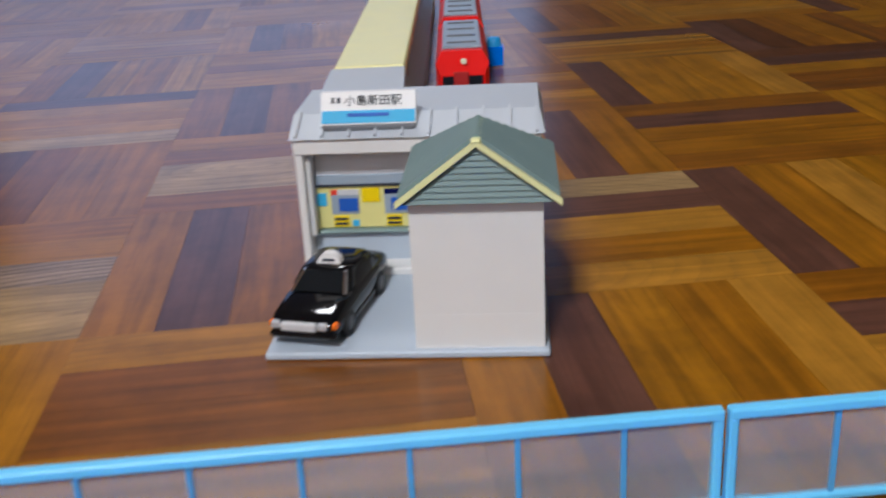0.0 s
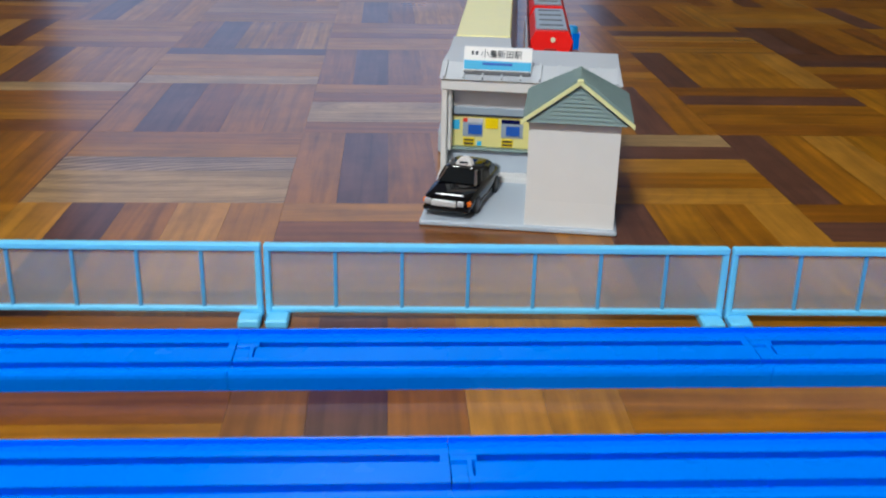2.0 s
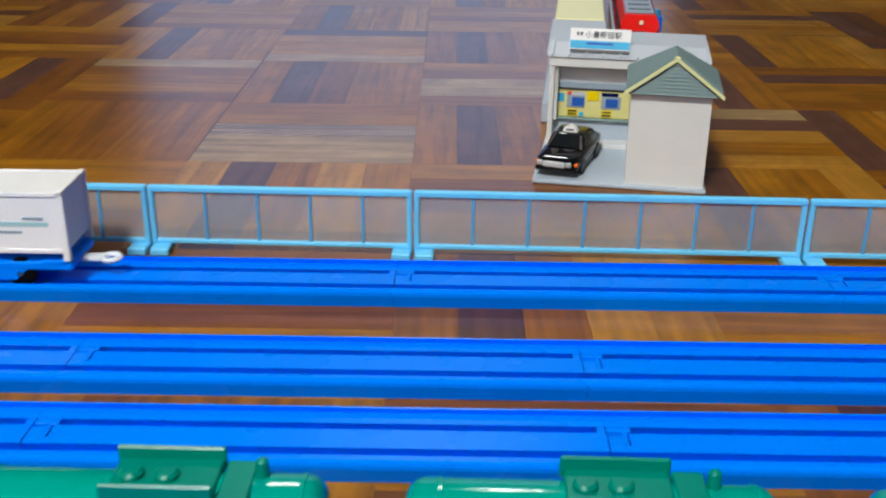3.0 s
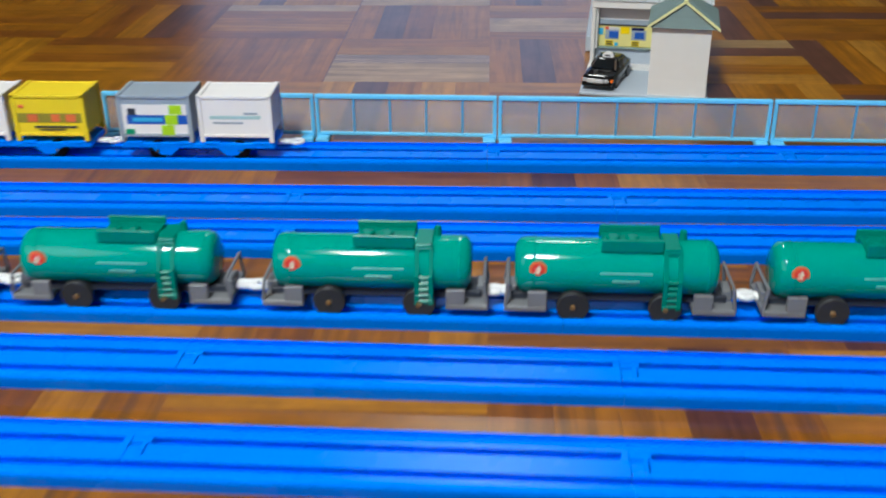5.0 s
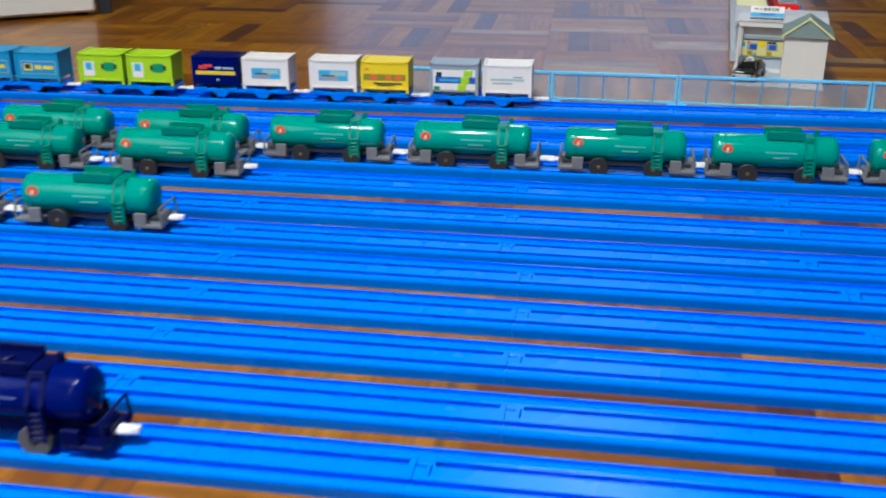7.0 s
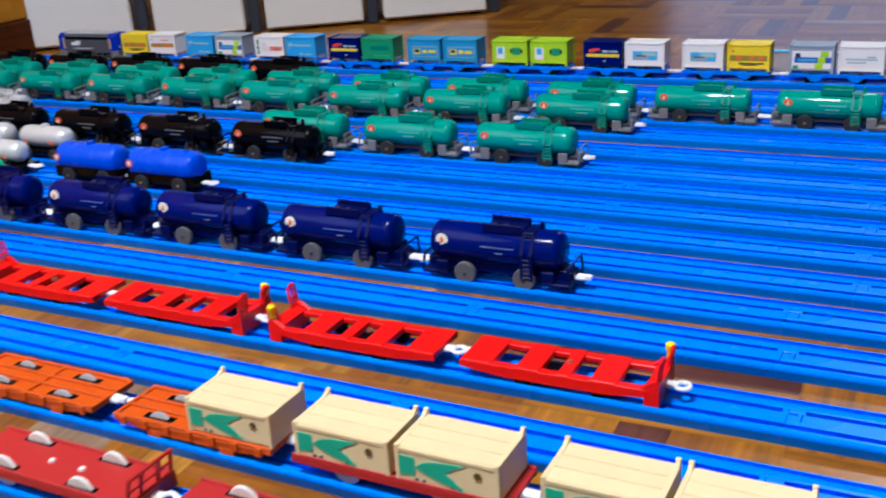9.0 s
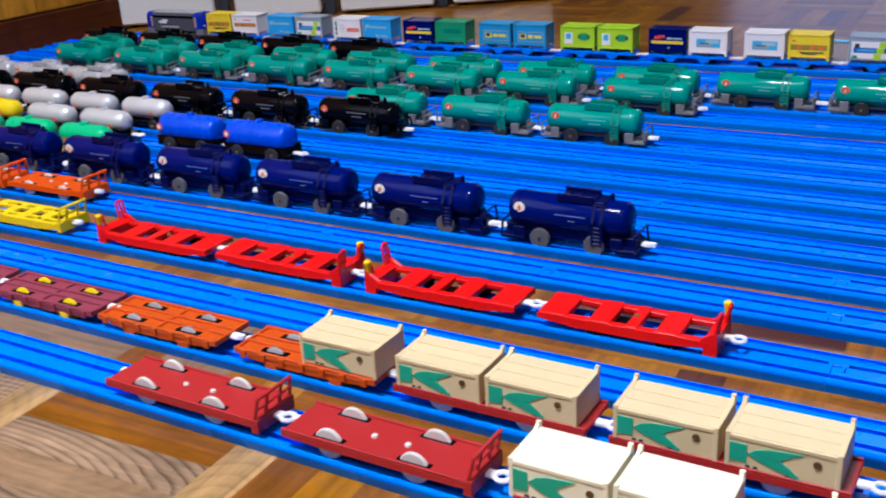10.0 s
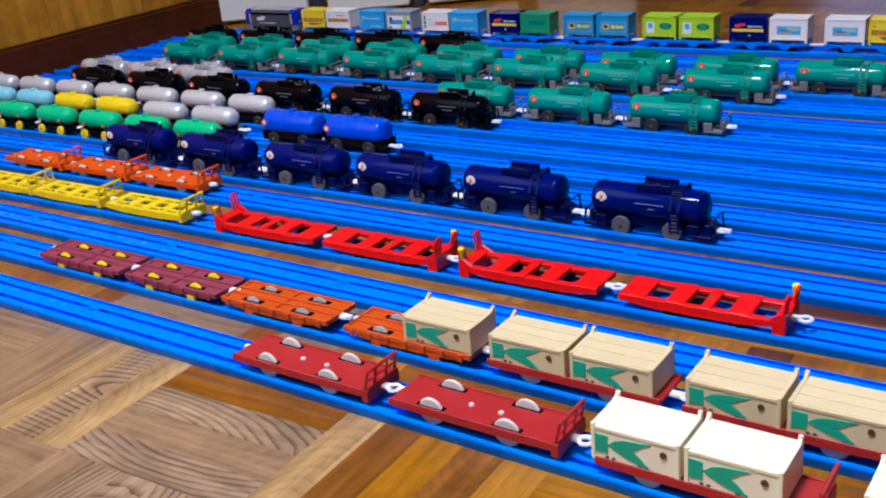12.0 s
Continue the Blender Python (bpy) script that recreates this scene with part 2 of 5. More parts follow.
M["latch"] = plastic("dark brown latch plastic", (0.10, 0.06, 0.02), 0.4, 0.1)
M["wheel_mid"] = plastic("mid grey wheel plastic", (0.10, 0.10, 0.11), 0.4, 0.1)
M["wheel_grey"] = plastic("light grey wheel plastic", (0.34, 0.34, 0.35), 0.4, 0.1)
M["teal_print"] = plastic("pale green print", (0.10, 0.42, 0.36), 0.4, 0.1)
M["dim_print"] = plastic("dim grey print", (0.11, 0.12, 0.13), 0.4, 0.1)
M["navy_print"] = plastic("grey-blue print", (0.10, 0.14, 0.30), 0.4, 0.1)
M["roof_grey"] = plastic("pale grey roof plastic", (0.50, 0.53, 0.58), 0.5, 0.05)
M["wall_white"] = plastic("white wall plastic", (0.70, 0.69, 0.68), 0.5, 0.04)
M["base_grey"] = plastic("blue-grey base plastic", (0.44, 0.50, 0.58), 0.45, 0.05)
M["slate"] = plastic("grey-green shingle plastic", (0.20, 0.275, 0.27), 0.5, 0.08)
M["trim"] = plastic("pale yellow trim plastic", (0.76, 0.75, 0.38), 0.5, 0.05)
M["dark_window"] = plastic("dark glazing", (0.012, 0.014, 0.02), 0.22, 0.1, spec=0.07)
M["car_glass"] = plastic("dark car glass", (0.008, 0.010, 0.012), 0.05, 0.1, 0.0, spec=0.4)
M["grey_window"] = plastic("grey glazing", (0.58, 0.58, 0.61), 0.2, 0.08)
M["loco_grey"] = plastic("slate grey plastic", (0.075, 0.08, 0.095), 0.35, 0.1)
M["loco_blue"] = plastic("deep blue plastic", (0.005, 0.03, 0.42), 0.25, 0.08)
M["loco_roof"] = plastic("silver grey roof plastic", (0.40, 0.41, 0.43), 0.45, 0.15, 0.1)
M["ticket_yellow"] = plastic("bright yellow ticket wall plastic", (0.72, 0.66, 0.26), 0.45, 0.05)
M["tan"] = plastic("tan print", (0.50, 0.34, 0.16), 0.5, 0.1)
M["car_black"] = plastic("glossy black enamel", (0.004, 0.004, 0.005), 0.06, 0.2, 0.0, spec=0.3)
M["chrome"] = plastic("chrome", (0.75, 0.75, 0.75), 0.18, 0.05, metal=1.0)
M["amber"] = plastic("amber plastic", (0.80, 0.16, 0.01), 0.25, 0.05)
M["brass"] = plastic("brass rivet", (0.55, 0.36, 0.16), 0.3, 0.1, metal=0.8)
M["rubber"] = plastic("black rubber", (0.015, 0.015, 0.016), 0.6, 0.1)


def veil(name, colour, amount):
    """A clouded clear sheet: some of the light passes straight through."""
    m, t, b, node, link = material(name)
    b.inputs["Base Color"].default_value, b.inputs["Roughness"].default_value = (*colour, 1), 0.25
    clear, mix = node("ShaderNodeBsdfTransparent"), node("ShaderNodeMixShader")
    n = node("ShaderNodeTexNoise")
    n.inputs["Scale"].default_value, n.inputs["Detail"].default_value, n.inputs["Roughness"].default_value = 70, 6, 0.7
    link(node("ShaderNodeTexCoord").outputs["Object"], n.inputs["Vector"])
    r = node("ShaderNodeMapRange")
    r.inputs["To Min"].default_value, r.inputs["To Max"].default_value = amount * 0.5, amount * 1.5
    link(n.outputs["Fac"], r.inputs["Value"]), link(r.outputs[0], mix.inputs[0])
    link(clear.outputs[0], mix.inputs[1]), link(b.outputs[0], mix.inputs[2])
    link(mix.outputs[0], t.nodes["Material Output"].inputs[0])
    return m


def glow(name, colour, strength):
    m, t, b, node, link = material(name)
    b.inputs["Base Color"].default_value = (*colour, 1)
    b.inputs["Emission Color"].default_value, b.inputs["Emission Strength"].default_value = (*colour, 1), strength
    return m


M["veil"] = veil("clouded clear sheet", (0.47, 0.48, 0.51), 0.30)
M["lamp"] = glow("lamp diffuser", (1.0, 0.97, 0.92), 7.0)


# ---- mesh helpers ----
def box(bm, x0, x1, y0, y1, z0, z1, ch=0.0006):
    """A block with chamfered edges."""
    ch = min(ch, (x1 - x0) / 3, (y1 - y0) / 3, (z1 - z0) / 3)
    pts = []
    for x, i in ((x0, 1), (x1, -1)):
        for y, j in ((y0, 1), (y1, -1)):
            for z, k in ((z0, 1), (z1, -1)):
                pts += [(x + i * ch, y + j * ch, z), (x + i * ch, y, z + k * ch), (x, y + j * ch, z + k * ch)]
    made = [bm.verts.new(p) for p in pts]
    bmesh.ops.convex_hull(bm, input=made, use_existing_faces=False)
    return made


def hull(bm, pts):
    made = [bm.verts.new(p) for p in pts]
    bmesh.ops.convex_hull(bm, input=made, use_existing_faces=False)
    return made


def lathe(bm, rings, axis="X", steps=24, at=(0, 0, 0)):
    """Round body from rings of (place along the axis, radius), closed at both ends."""
    loops = []
    for a, r in rings:
        loop = []
        for i in range(steps):
            w = 2 * math.pi * i / steps
            c, s = r * math.cos(w), r * math.sin(w)
            p = {"X": (a, c, s), "Y": (s, a, c), "Z": (c, s, a)}[axis]
            loop.append(bm.verts.new((p[0] + at[0], p[1] + at[1], p[2] + at[2])))
        loops.append(loop)
    for one, two in zip(loops, loops[1:]):
        for i in range(steps):
            bm.faces.new((one[i], one[(i + 1) % steps], two[(i + 1) % steps], two[i]))
    bm.faces.new(list(reversed(loops[0])))
    bm.faces.new(loops[-1])


def rod(bm, a, b, r, steps=8):
    """A round bar from a to b."""
    a, b = Vector(a), Vector(b)
    d = (b - a).normalized()
    u = d.orthogonal().normalized()
    v = d.cross(u)
    one, two = [], []
    for i in range(steps):
        w = 2 * math.pi * i / steps
        o = u * (r * math.cos(w)) + v * (r * math.sin(w))
        one.append(bm.verts.new(a + o)), two.append(bm.verts.new(b + o))
    for i in range(steps):
        bm.faces.new((one[i], one[(i + 1) % steps], two[(i + 1) % steps], two[i]))
    bm.faces.new(list(reversed(one))), bm.faces.new(two)


def extrude_x(bm, outline, x0, x1):
    """A closed outline of (y, z) drawn out along x."""
    one = [bm.verts.new((x0, y, z)) for y, z in outline]
    two = [bm.verts.new((x1, y, z)) for y, z in outline]
    n = len(outline)
    for i in range(n):
        bm.faces.new((one[i], one[(i + 1) % n], two[(i + 1) % n], two[i]))
    bm.faces.new(list(reversed(one))), bm.faces.new(two)


def finish(name, bm, mat, smooth=False):
    bmesh.ops.recalc_face_normals(bm, faces=bm.faces)
    me = bpy.data.meshes.new(name)
    bm.to_mesh(me)
    bm.free()
    me.materials.append(mat)
    if smooth:
        for p in me.polygons:
            p.use_smooth = True
        me.set_sharp_from_angle(angle=radians(38))
    return me


def part(name, bm, mat, parent, label="", smooth=False):
    ob = new(name, finish(name, bm, mat, smooth))
    ob.parent = parent
    return tagged(ob, label)


def thing(name, label, category, group="", kind=""):
    return tagged(new(name), label, category, group, kind)


def blocks(name, mat, parent, *boxes, label="", ch=0.0006):
    bm = bmesh.new()
    for b in boxes:
        box(bm, *b, ch)
    return part(name, bm, mat, parent, label)


# ---- the room ----
def slab(name, x0, x1, y0, y1, z0, z1, mat, label, category):
    bm = bmesh.new()
    box(bm, x0, x1, y0, y1, z0, z1, 0.002)
    return tagged(new(name, finish(name, bm, mat)), label, category, kind="structure")


WALL_X = -1.645
WIN, SIDE = (-1.6, 0.95, 0.4, 2.1), (-2.90, -1.35, 0.78, 1.95)


def holed_wall(name, along, at, lo, hi, low, hole, mat, label):
    """A wall 12 cm thick with one window opening through it."""
    a, b, c, d = hole
    bm = bmesh.new()
    for p, q, r, s in ((lo, a, low, 2.4), (b, hi, low, 2.4), (a, b, low, c), (a, b, d, 2.4)):
        if along == "x":
            box(bm, p, q, at, at + 0.12, r, s, 0.0)
        else:
            box(bm, at, at + 0.12, p, q, r, s, 0.0)
    return tagged(new(name, finish(name, bm, mat)), label, "wall", kind="structure")


west = holed_wall("wall_west", "y", WALL_X - 0.12, -3.0, 0.083, 0.064, SIDE, M["panel"], "orange wood-panelled wall with a window above a dark skirting")
slab("baseboard", WALL_X - 0.12, WALL_X + 0.006, -3.0, 0.086, 0.0, 0.062, M["base"], "dark red-brown stained wooden skirting board", "baseboard")
for i in range(14):
    y = -2.93 + 0.213 * i
    over = y + 0.209 > SIDE[0] and y < SIDE[1]
    for z0, z1 in ((0.066, SIDE[2] - 0.01), (SIDE[3] + 0.01, 2.39)) if over else ((0.066, 2.39),):
        bm = bmesh.new()
        box(bm, WALL_X - 0.001, WALL_X + 0.0016, y, y + 0.211, z0, z1, 0.0008)
        part("panel", bm, M["panel"], west)
# unseen walls and ceiling added to close the room, dull to keep bounce low
slab("wall_south", -3.3, 3.1, -3.12, -3.0, 0.0, 2.4, M["unseen_wall"], "unseen plain wall, kept dull to return less light", "wall")
slab("wall_east", 3.0, 3.12, -3.0, 4.7, 0.0, 2.4, M["unseen_wall"], "unseen plain wall, kept dull to return less light", "wall")
slab("wall_far_west", -3.42, -3.3, -3.0, 4.7, 0.0, 2.4, M["unseen_wall"], "unseen plain wall, kept dull to return less light", "wall")
holed_wall("wall_north", "x", 4.6, -3.3, 3.1, 0.0, WIN, M["unseen_wall"], "unseen plain wall, kept dull to return less light, with a window opening")
for name, along, at, (a, b, c, d) in (("window_1", "x", 4.64, WIN), ("window_2", "y", WALL_X - 0.08, SIDE)):
    win = thing(name, "white framed window letting in cool daylight", "window", kind="structure")
    n = 4
    for i in range(n + 1):
        bm = bmesh.new()
        p = a + (b - a) * i / n
        lo, hi = (p, p + 0.04) if i < n else (p - 0.04, p)
        if along == "x":
            box(bm, lo, hi, at, at + 0.04, c, d, 0.003)
        else:
            box(bm, at, at + 0.04, lo, hi, c, d, 0.003)
        part("window_frame", bm, M["white"], win)
slab("ceiling", -3.42, 3.12, -3.12, 4.72, 2.4, 2.5, M["plaster"], "plain white ceiling", "ceiling")

for place_ in LAMPS:
    lamp = thing("ceiling_lamp", "round white ceiling lamp, lit", "lamp", "ceiling lamps")
    lamp.location = place_
    bm = bmesh.new()
    lathe(bm, [(0.0, 0.26), (0.06, 0.26)], "Z", 40)
    part("housing", bm, M["white"], lamp, smooth=True)
    bm = bmesh.new()
    lathe(bm, [(-0.06, 0.17), (-0.045, 0.22), (-0.001, 0.245)], "Z", 40)
    part("diffuser", bm, M["lamp"], lamp, "glowing white diffuser", True)

# white boards standing on the floor in a slanting line beyond the wall's end
BOARD = [(-1.66, 0.02), (-1.47, 0.15), (-1.29, 0.262), (-1.10, 0.39), (-0.90, 0.53)]
for (x0, y0), (x1, y1) in zip(BOARD, BOARD[1:]):
    board = thing("storage_box", "white storage box standing on the parquet", "box", "white storage boxes")
    d = math.hypot(x1 - x0, y1 - y0)
    board.matrix_world = pose(x0, y0, 0, 0, 0, math.degrees(math.atan2(y1 - y0, x1 - x0)))
    blocks("body", M["wall_white"], board, (0.02, d - 0.02, 0.0, 0.16, 0.006, 0.33), ch=0.004)
    blocks("foot", M["black"], board, (0.03, 0.05, 0.02, 0.05, 0.0, 0.008))
    blocks("foot", M["black"], board, (d - 0.05, d - 0.03, 0.02, 0.05, 0.0, 0.008))
    blocks("hinge_post", M["label_dark"], board, (d - 0.012, d + 0.008, 0.012, 0.03, 0.0, 0.32), ch=0.002)

# ---- tracks: middle line (y at x = -0.1, slope), a joint's place ----
TRACKS = {1: (-0.0135, 0.022, 0.0092), 2: (-0.098, 0.022, 0.0945), 3: (-0.1555, 0.022, 0.0988), 4: (-0.237, 0.004, 0.055),
          5: (-0.3015, 0.0, -0.1347), 6: (-0.3735, 0.0, -0.3525), 7: (-0.4345, 0.0, -0.3504), 8: (-0.4865, 0.0, -0.1165),
          9: (-0.547, 0.0, -0.1142), 10: (-0.607, 0.0, -0.329), 11: (-0.667, 0.0, -0.3246), 12: (-0.7255, 0.0, -0.147),
          13: (-0.786, 0.0, -0.1405), 14: (-0.860, 0.0, -0.1256), 15: (-0.9325, -0.012, -0.1257), 16: (-0.992, -0.012, -0.30),
          17: (-1.064, -0.016, -0.0820)}
LONG, RISE, NEARER = 0.2155, 0.0014, -0.0023


def line(track, x):
    y, slope, _ = TRACKS[track]
    return y + NEARER + slope * (x + 0.1)


def on_track(track, x, turn=0.0, lift=0.0):
    return pose(x, line(track, x), lift + RISE, 0, 0, math.degrees(math.atan(TRACKS[track][1])) + turn)


def side_rail(inner):
    """Half of the track's profile: outer wall drawn in towards the floor, raised rim, wheel ledge out to the groove.
    Walls lean inward to put their dark shade into the shape.
    """
    return [(0.0174, -RISE), (0.0192, 0.0050), (0.0192, 0.0066), (0.0187, 0.0078), (0.0179, 0.0082), (0.0171, 0.0081), (0.0182, 0.0054), (inner, 0.0054), (0.0140, -RISE)]


def make_track(length=LONG):
    """Track: raised rims, wheel ledges, two deep grooves and a middle strip that starts with a jointed tongue."""
    track = thing("track_piece", "straight bright blue plastic toy railway track", "toy track", "blue toy tracks")
    bm = bmesh.new()
    end, near = length - 0.00012, [(-y, z) for y, z in side_rail(0.0105)]
    extrude_x(bm, side_rail(0.0105), 0.0, end)
    extrude_x(bm, near, 0.0, end)
    box(bm, 0.0, end, -0.0143, 0.0143, -RISE, -0.0006, 0.0)
    # strip narrows downward, so the shape itself darkens the grooves
    extrude_x(bm, [(-0.0030, -RISE), (0.0030, -RISE), (0.0062, 0.0055), (-0.0062, 0.0055)], 0.0092, end)
    part("bed", bm, M["track"], track)
    bm = bmesh.new()
    for x0, x1, far in ((0.0003, 0.0058, 0.0046), (0.0059, 0.0075, 0.0072), (0.0075, 0.0084, -0.0020), (0.0084, 0.0093, 0.0062)):
        extrude_x(bm, [(-0.0030, -0.0005), (min(far, 0.0030) - 0.0006, -0.0005), (far, 0.0054), (-0.0062, 0.0054)], x0, x1)
    part("joint_tongue", bm, M["track"], track)
    bm = bmesh.new()
    box(bm, 0.0001, 0.0094, 0.0074, 0.0106, -0.0005, 0.0053, 0.0002)
    part("joint_clip", bm, M["track"], track)
    blocks("joint_stop", M["track"], track, (end - 0.0031, end - 0.0001, 0.0060, 0.0106, -0.0005, 0.0053), ch=0.0001)
    return track


# ---- rolling stock ----
def wheels(car, mat, axles, radius=0.0092, half=0.0145, thick=0.004, z=None, hub=None):
    for x in axles:
        for side in (-1, 1):
            bm = bmesh.new()
            r = radius
            lathe(bm, [(-thick / 2, r * 0.93), (-thick / 2 + 0.0005, r), (thick / 2 - 0.0005, r), (thick / 2, r * 0.93)], "Y", 22,
                  (x, side * half, (z or radius) + (0.0054 if z is None else 0)))
            w = part("wheel", bm, mat, car, smooth=True)
            bm = bmesh.new()
            c = (z or radius) + (0.0054 if z is None else 0)
            lathe(bm, [(0, 0.0016), (side * 0.0008, 0.0012)], "Y", 10, (x, side * (half + thick / 2), c))
            part("axle_cap", bm, hub or M["brass"], w, smooth=True)


def coupler(car, x, reach=0.017, hook=True):
    """White drawbar at the end x of a car (its sign tells the way out)."""
    s = 1 if x > 0 else -1
    bm = bmesh.new()
    a, b = sorted((x - s * 0.004, x + s * reach * 0.62))
    box(bm, a, b, -0.0032, 0.0032, 0.0135, 0.0163, 0.0008)
    if hook:
        c = x + s * (reach * 0.62 + 0.0036)
        loops = []
        for i in range(12):
            u = i * math.pi / 6
            loops.append([bm.verts.new((c + (0.0042 + 0.0015 * math.cos(v)) * math.cos(u), (0.0042 + 0.0015 * math.cos(v)) * math.sin(u), 0.0150 + 0.0015 * math.sin(v)))
                          for v in (k * math.pi / 3 for k in range(6))])
        for i in range(12):
            one, two = loops[i], loops[(i + 1) % 12]
            for k in range(6):
                bm.faces.new((one[k], two[k], two[(k + 1) % 6], one[(k + 1) % 6]))
    else:
        box(bm, *sorted((x, x + s * reach)), -0.0022, 0.0022, 0.0138, 0.0175, 0.0006)
    part("coupler", bm, M["white"], car, "white plastic coupler", True)


def tank_body(bm, half, r, z, bulge=0.006, face=0.35):
    """Drum along x with domed ends; face is the share of the end that stays flat."""
    dome = [(0.0, face), (0.25, 0.72 + 0.3 * (face - 0.35)), (0.7, 0.93 + 0.08 * (face - 0.35)), (1.3, 1.0)]
    lathe(bm, [(-half + bulge * d, r * k) for d, k in dome] + [(half - bulge * d, r * k) for d, k in reversed(dome)], "X", 32, (0, 0, z))


def disc(car, name, x, y, z, r, rim, face, side=-1, inner=0.62, glyph=None):
    bm = bmesh.new()
    lathe(bm, [(y, r), (y + side * 0.0006, r)], "Y", 18, (x, 0, z))
    plate = part(name, bm, rim, car, smooth=True)
    bm = bmesh.new()
    lathe(bm, [(y + side * 0.0006, r * inner), (y + side * 0.0009, r * inner)], "Y", 14, (x, 0, z))
    part("mark", bm, face, plate, smooth=True)
    if glyph:
        f = y + side * 0.0009
        for x0, x1, z0, z1 in ((-0.30, 0.34, -0.04, 0.16), (-0.04, 0.20, -0.46, 0.46), (-0.38, 0.06, -0.40, -0.22)):
            bm = bmesh.new()
            box(bm, x + x0 * r, x + x1 * r, *sorted((f, f + side * 0.0002)), z + z0 * r, z + z1 * r, 0.0)
            part("stroke", bm, glyph, plate)


def long_tanker(colour, dark, frame_mat, wheel_mat, label, group, lift=0.0):
    car = thing("tank_wagon", label, "toy wagon", group)
    r, z = 0.0146, 0.0308 + lift
    bm = bmesh.new()
    tank_body(bm, 0.0525, r, z, 0.0042, 0.66)
    bmesh.ops.translate(bm, verts=bm.verts, vec=(-0.0018, 0, 0))
    for x in (-0.0445, 0.0445):
        lathe(bm, [(x - 0.0008, r), (x - 0.0006, r + 0.0003), (x + 0.0006, r + 0.0003), (x + 0.0008, r)], "X", 32, (0, 0, z))
    part("tank", bm, colour, car, smooth=True)
    top = z + r
    bm = bmesh.new()
    box(bm, -0.0095, 0.0205, -0.0088, 0.0088, top - 0.003, top + 0.0010, 0.0005)
    walk_way = part("walkway", bm, dark, car)
    for y in (-0.0102, 0.0086):
        blocks("side_board", dark, walk_way, (-0.0105, 0.0212, y, y + 0.0016, top - 0.0022, top + 0.0048))
    for x in (-0.004, 0.006):
        bm = bmesh.new()
        lathe(bm, [(top, 0.0036), (top + 0.0022, 0.0036), (top + 0.0030, 0.0027)], "Z", 16, (x, 0, 0))
        part("hatch", bm, dark, car, smooth=True)
    bm = bmesh.new()
    lathe(bm, [(top - 0.002, 0.0022), (top + 0.0045, 0.0018), (top + 0.0052, 0.0010)], "Z", 12, (0.0325, 0.0035, 0))
    part("valve", bm, dark, car, smooth=True)
    for side in (-1, 1):
        bm = bmesh.new()
        for x in (0.0225, 0.0298):
            hull(bm, [(x + dx, side * (y + dy), h) for dx in (-0.0012, 0.0012) for dy in (-0.0009, 0.0009) for y, h in ((0.0088, top - 0.0010), (0.0166, z - 0.001))])
            hull(bm, [(x + dx, side * (y + dy), h) for dx in (-0.0012, 0.0012) for dy in (-0.0009, 0.0009) for y, h in ((0.0166, z), (0.0160, 0.0140))])
        box(bm, 0.0216, 0.0307, *sorted((side * 0.0080, side * 0.0105)), top - 0.0040, top - 0.0016, 0.0003)
        ladder = part("ladder", bm, dark, car)
        for k in range(5):
            bm = bmesh.new()
            rod(bm, (0.0218, side * 0.0160, 0.0158 + 0.0034 * k), (0.0305, side * 0.0160, 0.0158 + 0.0034 * k), 0.0013, 6)
            part("rung", bm, dark, ladder)
    blocks("ladder_top", dark, car, (0.0215, 0.0305, -0.0098, 0.0098, top - 0.0035, top + 0.0004), ch=0.0006)
    bm = bmesh.new()
    box(bm, -0.056, 0.056, -0.0080, 0.0080, 0.0135, 0.0180 + lift, 0.0006)
    for x in (-0.024, 0.0235):
        box(bm, x - 0.005, x + 0.005, -0.0120, 0.0120, 0.0105, 0.0175, 0.0008)
    part("underframe", bm, M["label_dark"] if frame_mat is M["grey"] else frame_mat, car)
    for s in (-1, 1):
        bm = bmesh.new()
        a, b = sorted((s * 0.0375, s * 0.0595))
        box(bm, a, b, -0.0165, 0.0165, 0.0110, 0.0142, 0.0006)
        for y in (-0.0165, 0.0137):
            c, d = sorted((s * 0.0375, s * 0.0475))
            box(bm, c, d, y, y + 0.0028, 0.0138, 0.0225, 0.0005)
            rod(bm, (s * 0.0590, y + 0.0015, 0.0138), (s * 0.0575, y + 0.0015, 0.0262), 0.0010, 6)
        rod(bm, (s * 0.0575, -0.015, 0.0262), (s * 0.0575, 0.015, 0.0262), 0.0009, 6)
        c, d = sorted((s * 0.0535, s * 0.0590))
        box(bm, c, d, -0.0060, 0.0060, 0.0138, 0.0205, 0.0006)
        part("end_deck", bm, frame_mat, car)
    wheels(car, wheel_mat, (-0.0240, 0.0235), 0.0086, hub=M["brass"] if wheel_mat is M["dark_grey"] else M["dark_grey"])
    coupler(car, 0.0595, 0.0115, False)
    coupler(car, -0.0595, 0.0035)
    white_disc = colour is M["navy"]
    disc(car, "hazard_plate", -0.0425, -r * 0.945, z + 0.0040, 0.0050 if white_disc else 0.0046, M["cream"] if white_disc else M["label_orange"],
         M["cream"] if white_disc else M["label_red"], inner=0.74, glyph=M["label_red"] if white_disc else M["cream"])
    ink = {"teal tank plastic": M["teal_print"], "navy plastic": M["navy_print"], "black plastic": M["dim_print"]}.get(colour.name, M["pale_print"])
    thick = 0.0009 if white_disc else 0.0015
    second = (0.0010, 0.0070) if white_disc else (-0.0045, 0.0095)
    for x0, x1, dz in ((-0.0110, 0.0160, 0.0016), (*second, -0.0026)):
        blocks("lettering_bar", ink, car, (x0, x1, -r - 0.0003 + (0.0003 if dz > 0 else 0.0), -r * 0.9, z + dz, z + dz + thick), ch=0.0002)
    return car


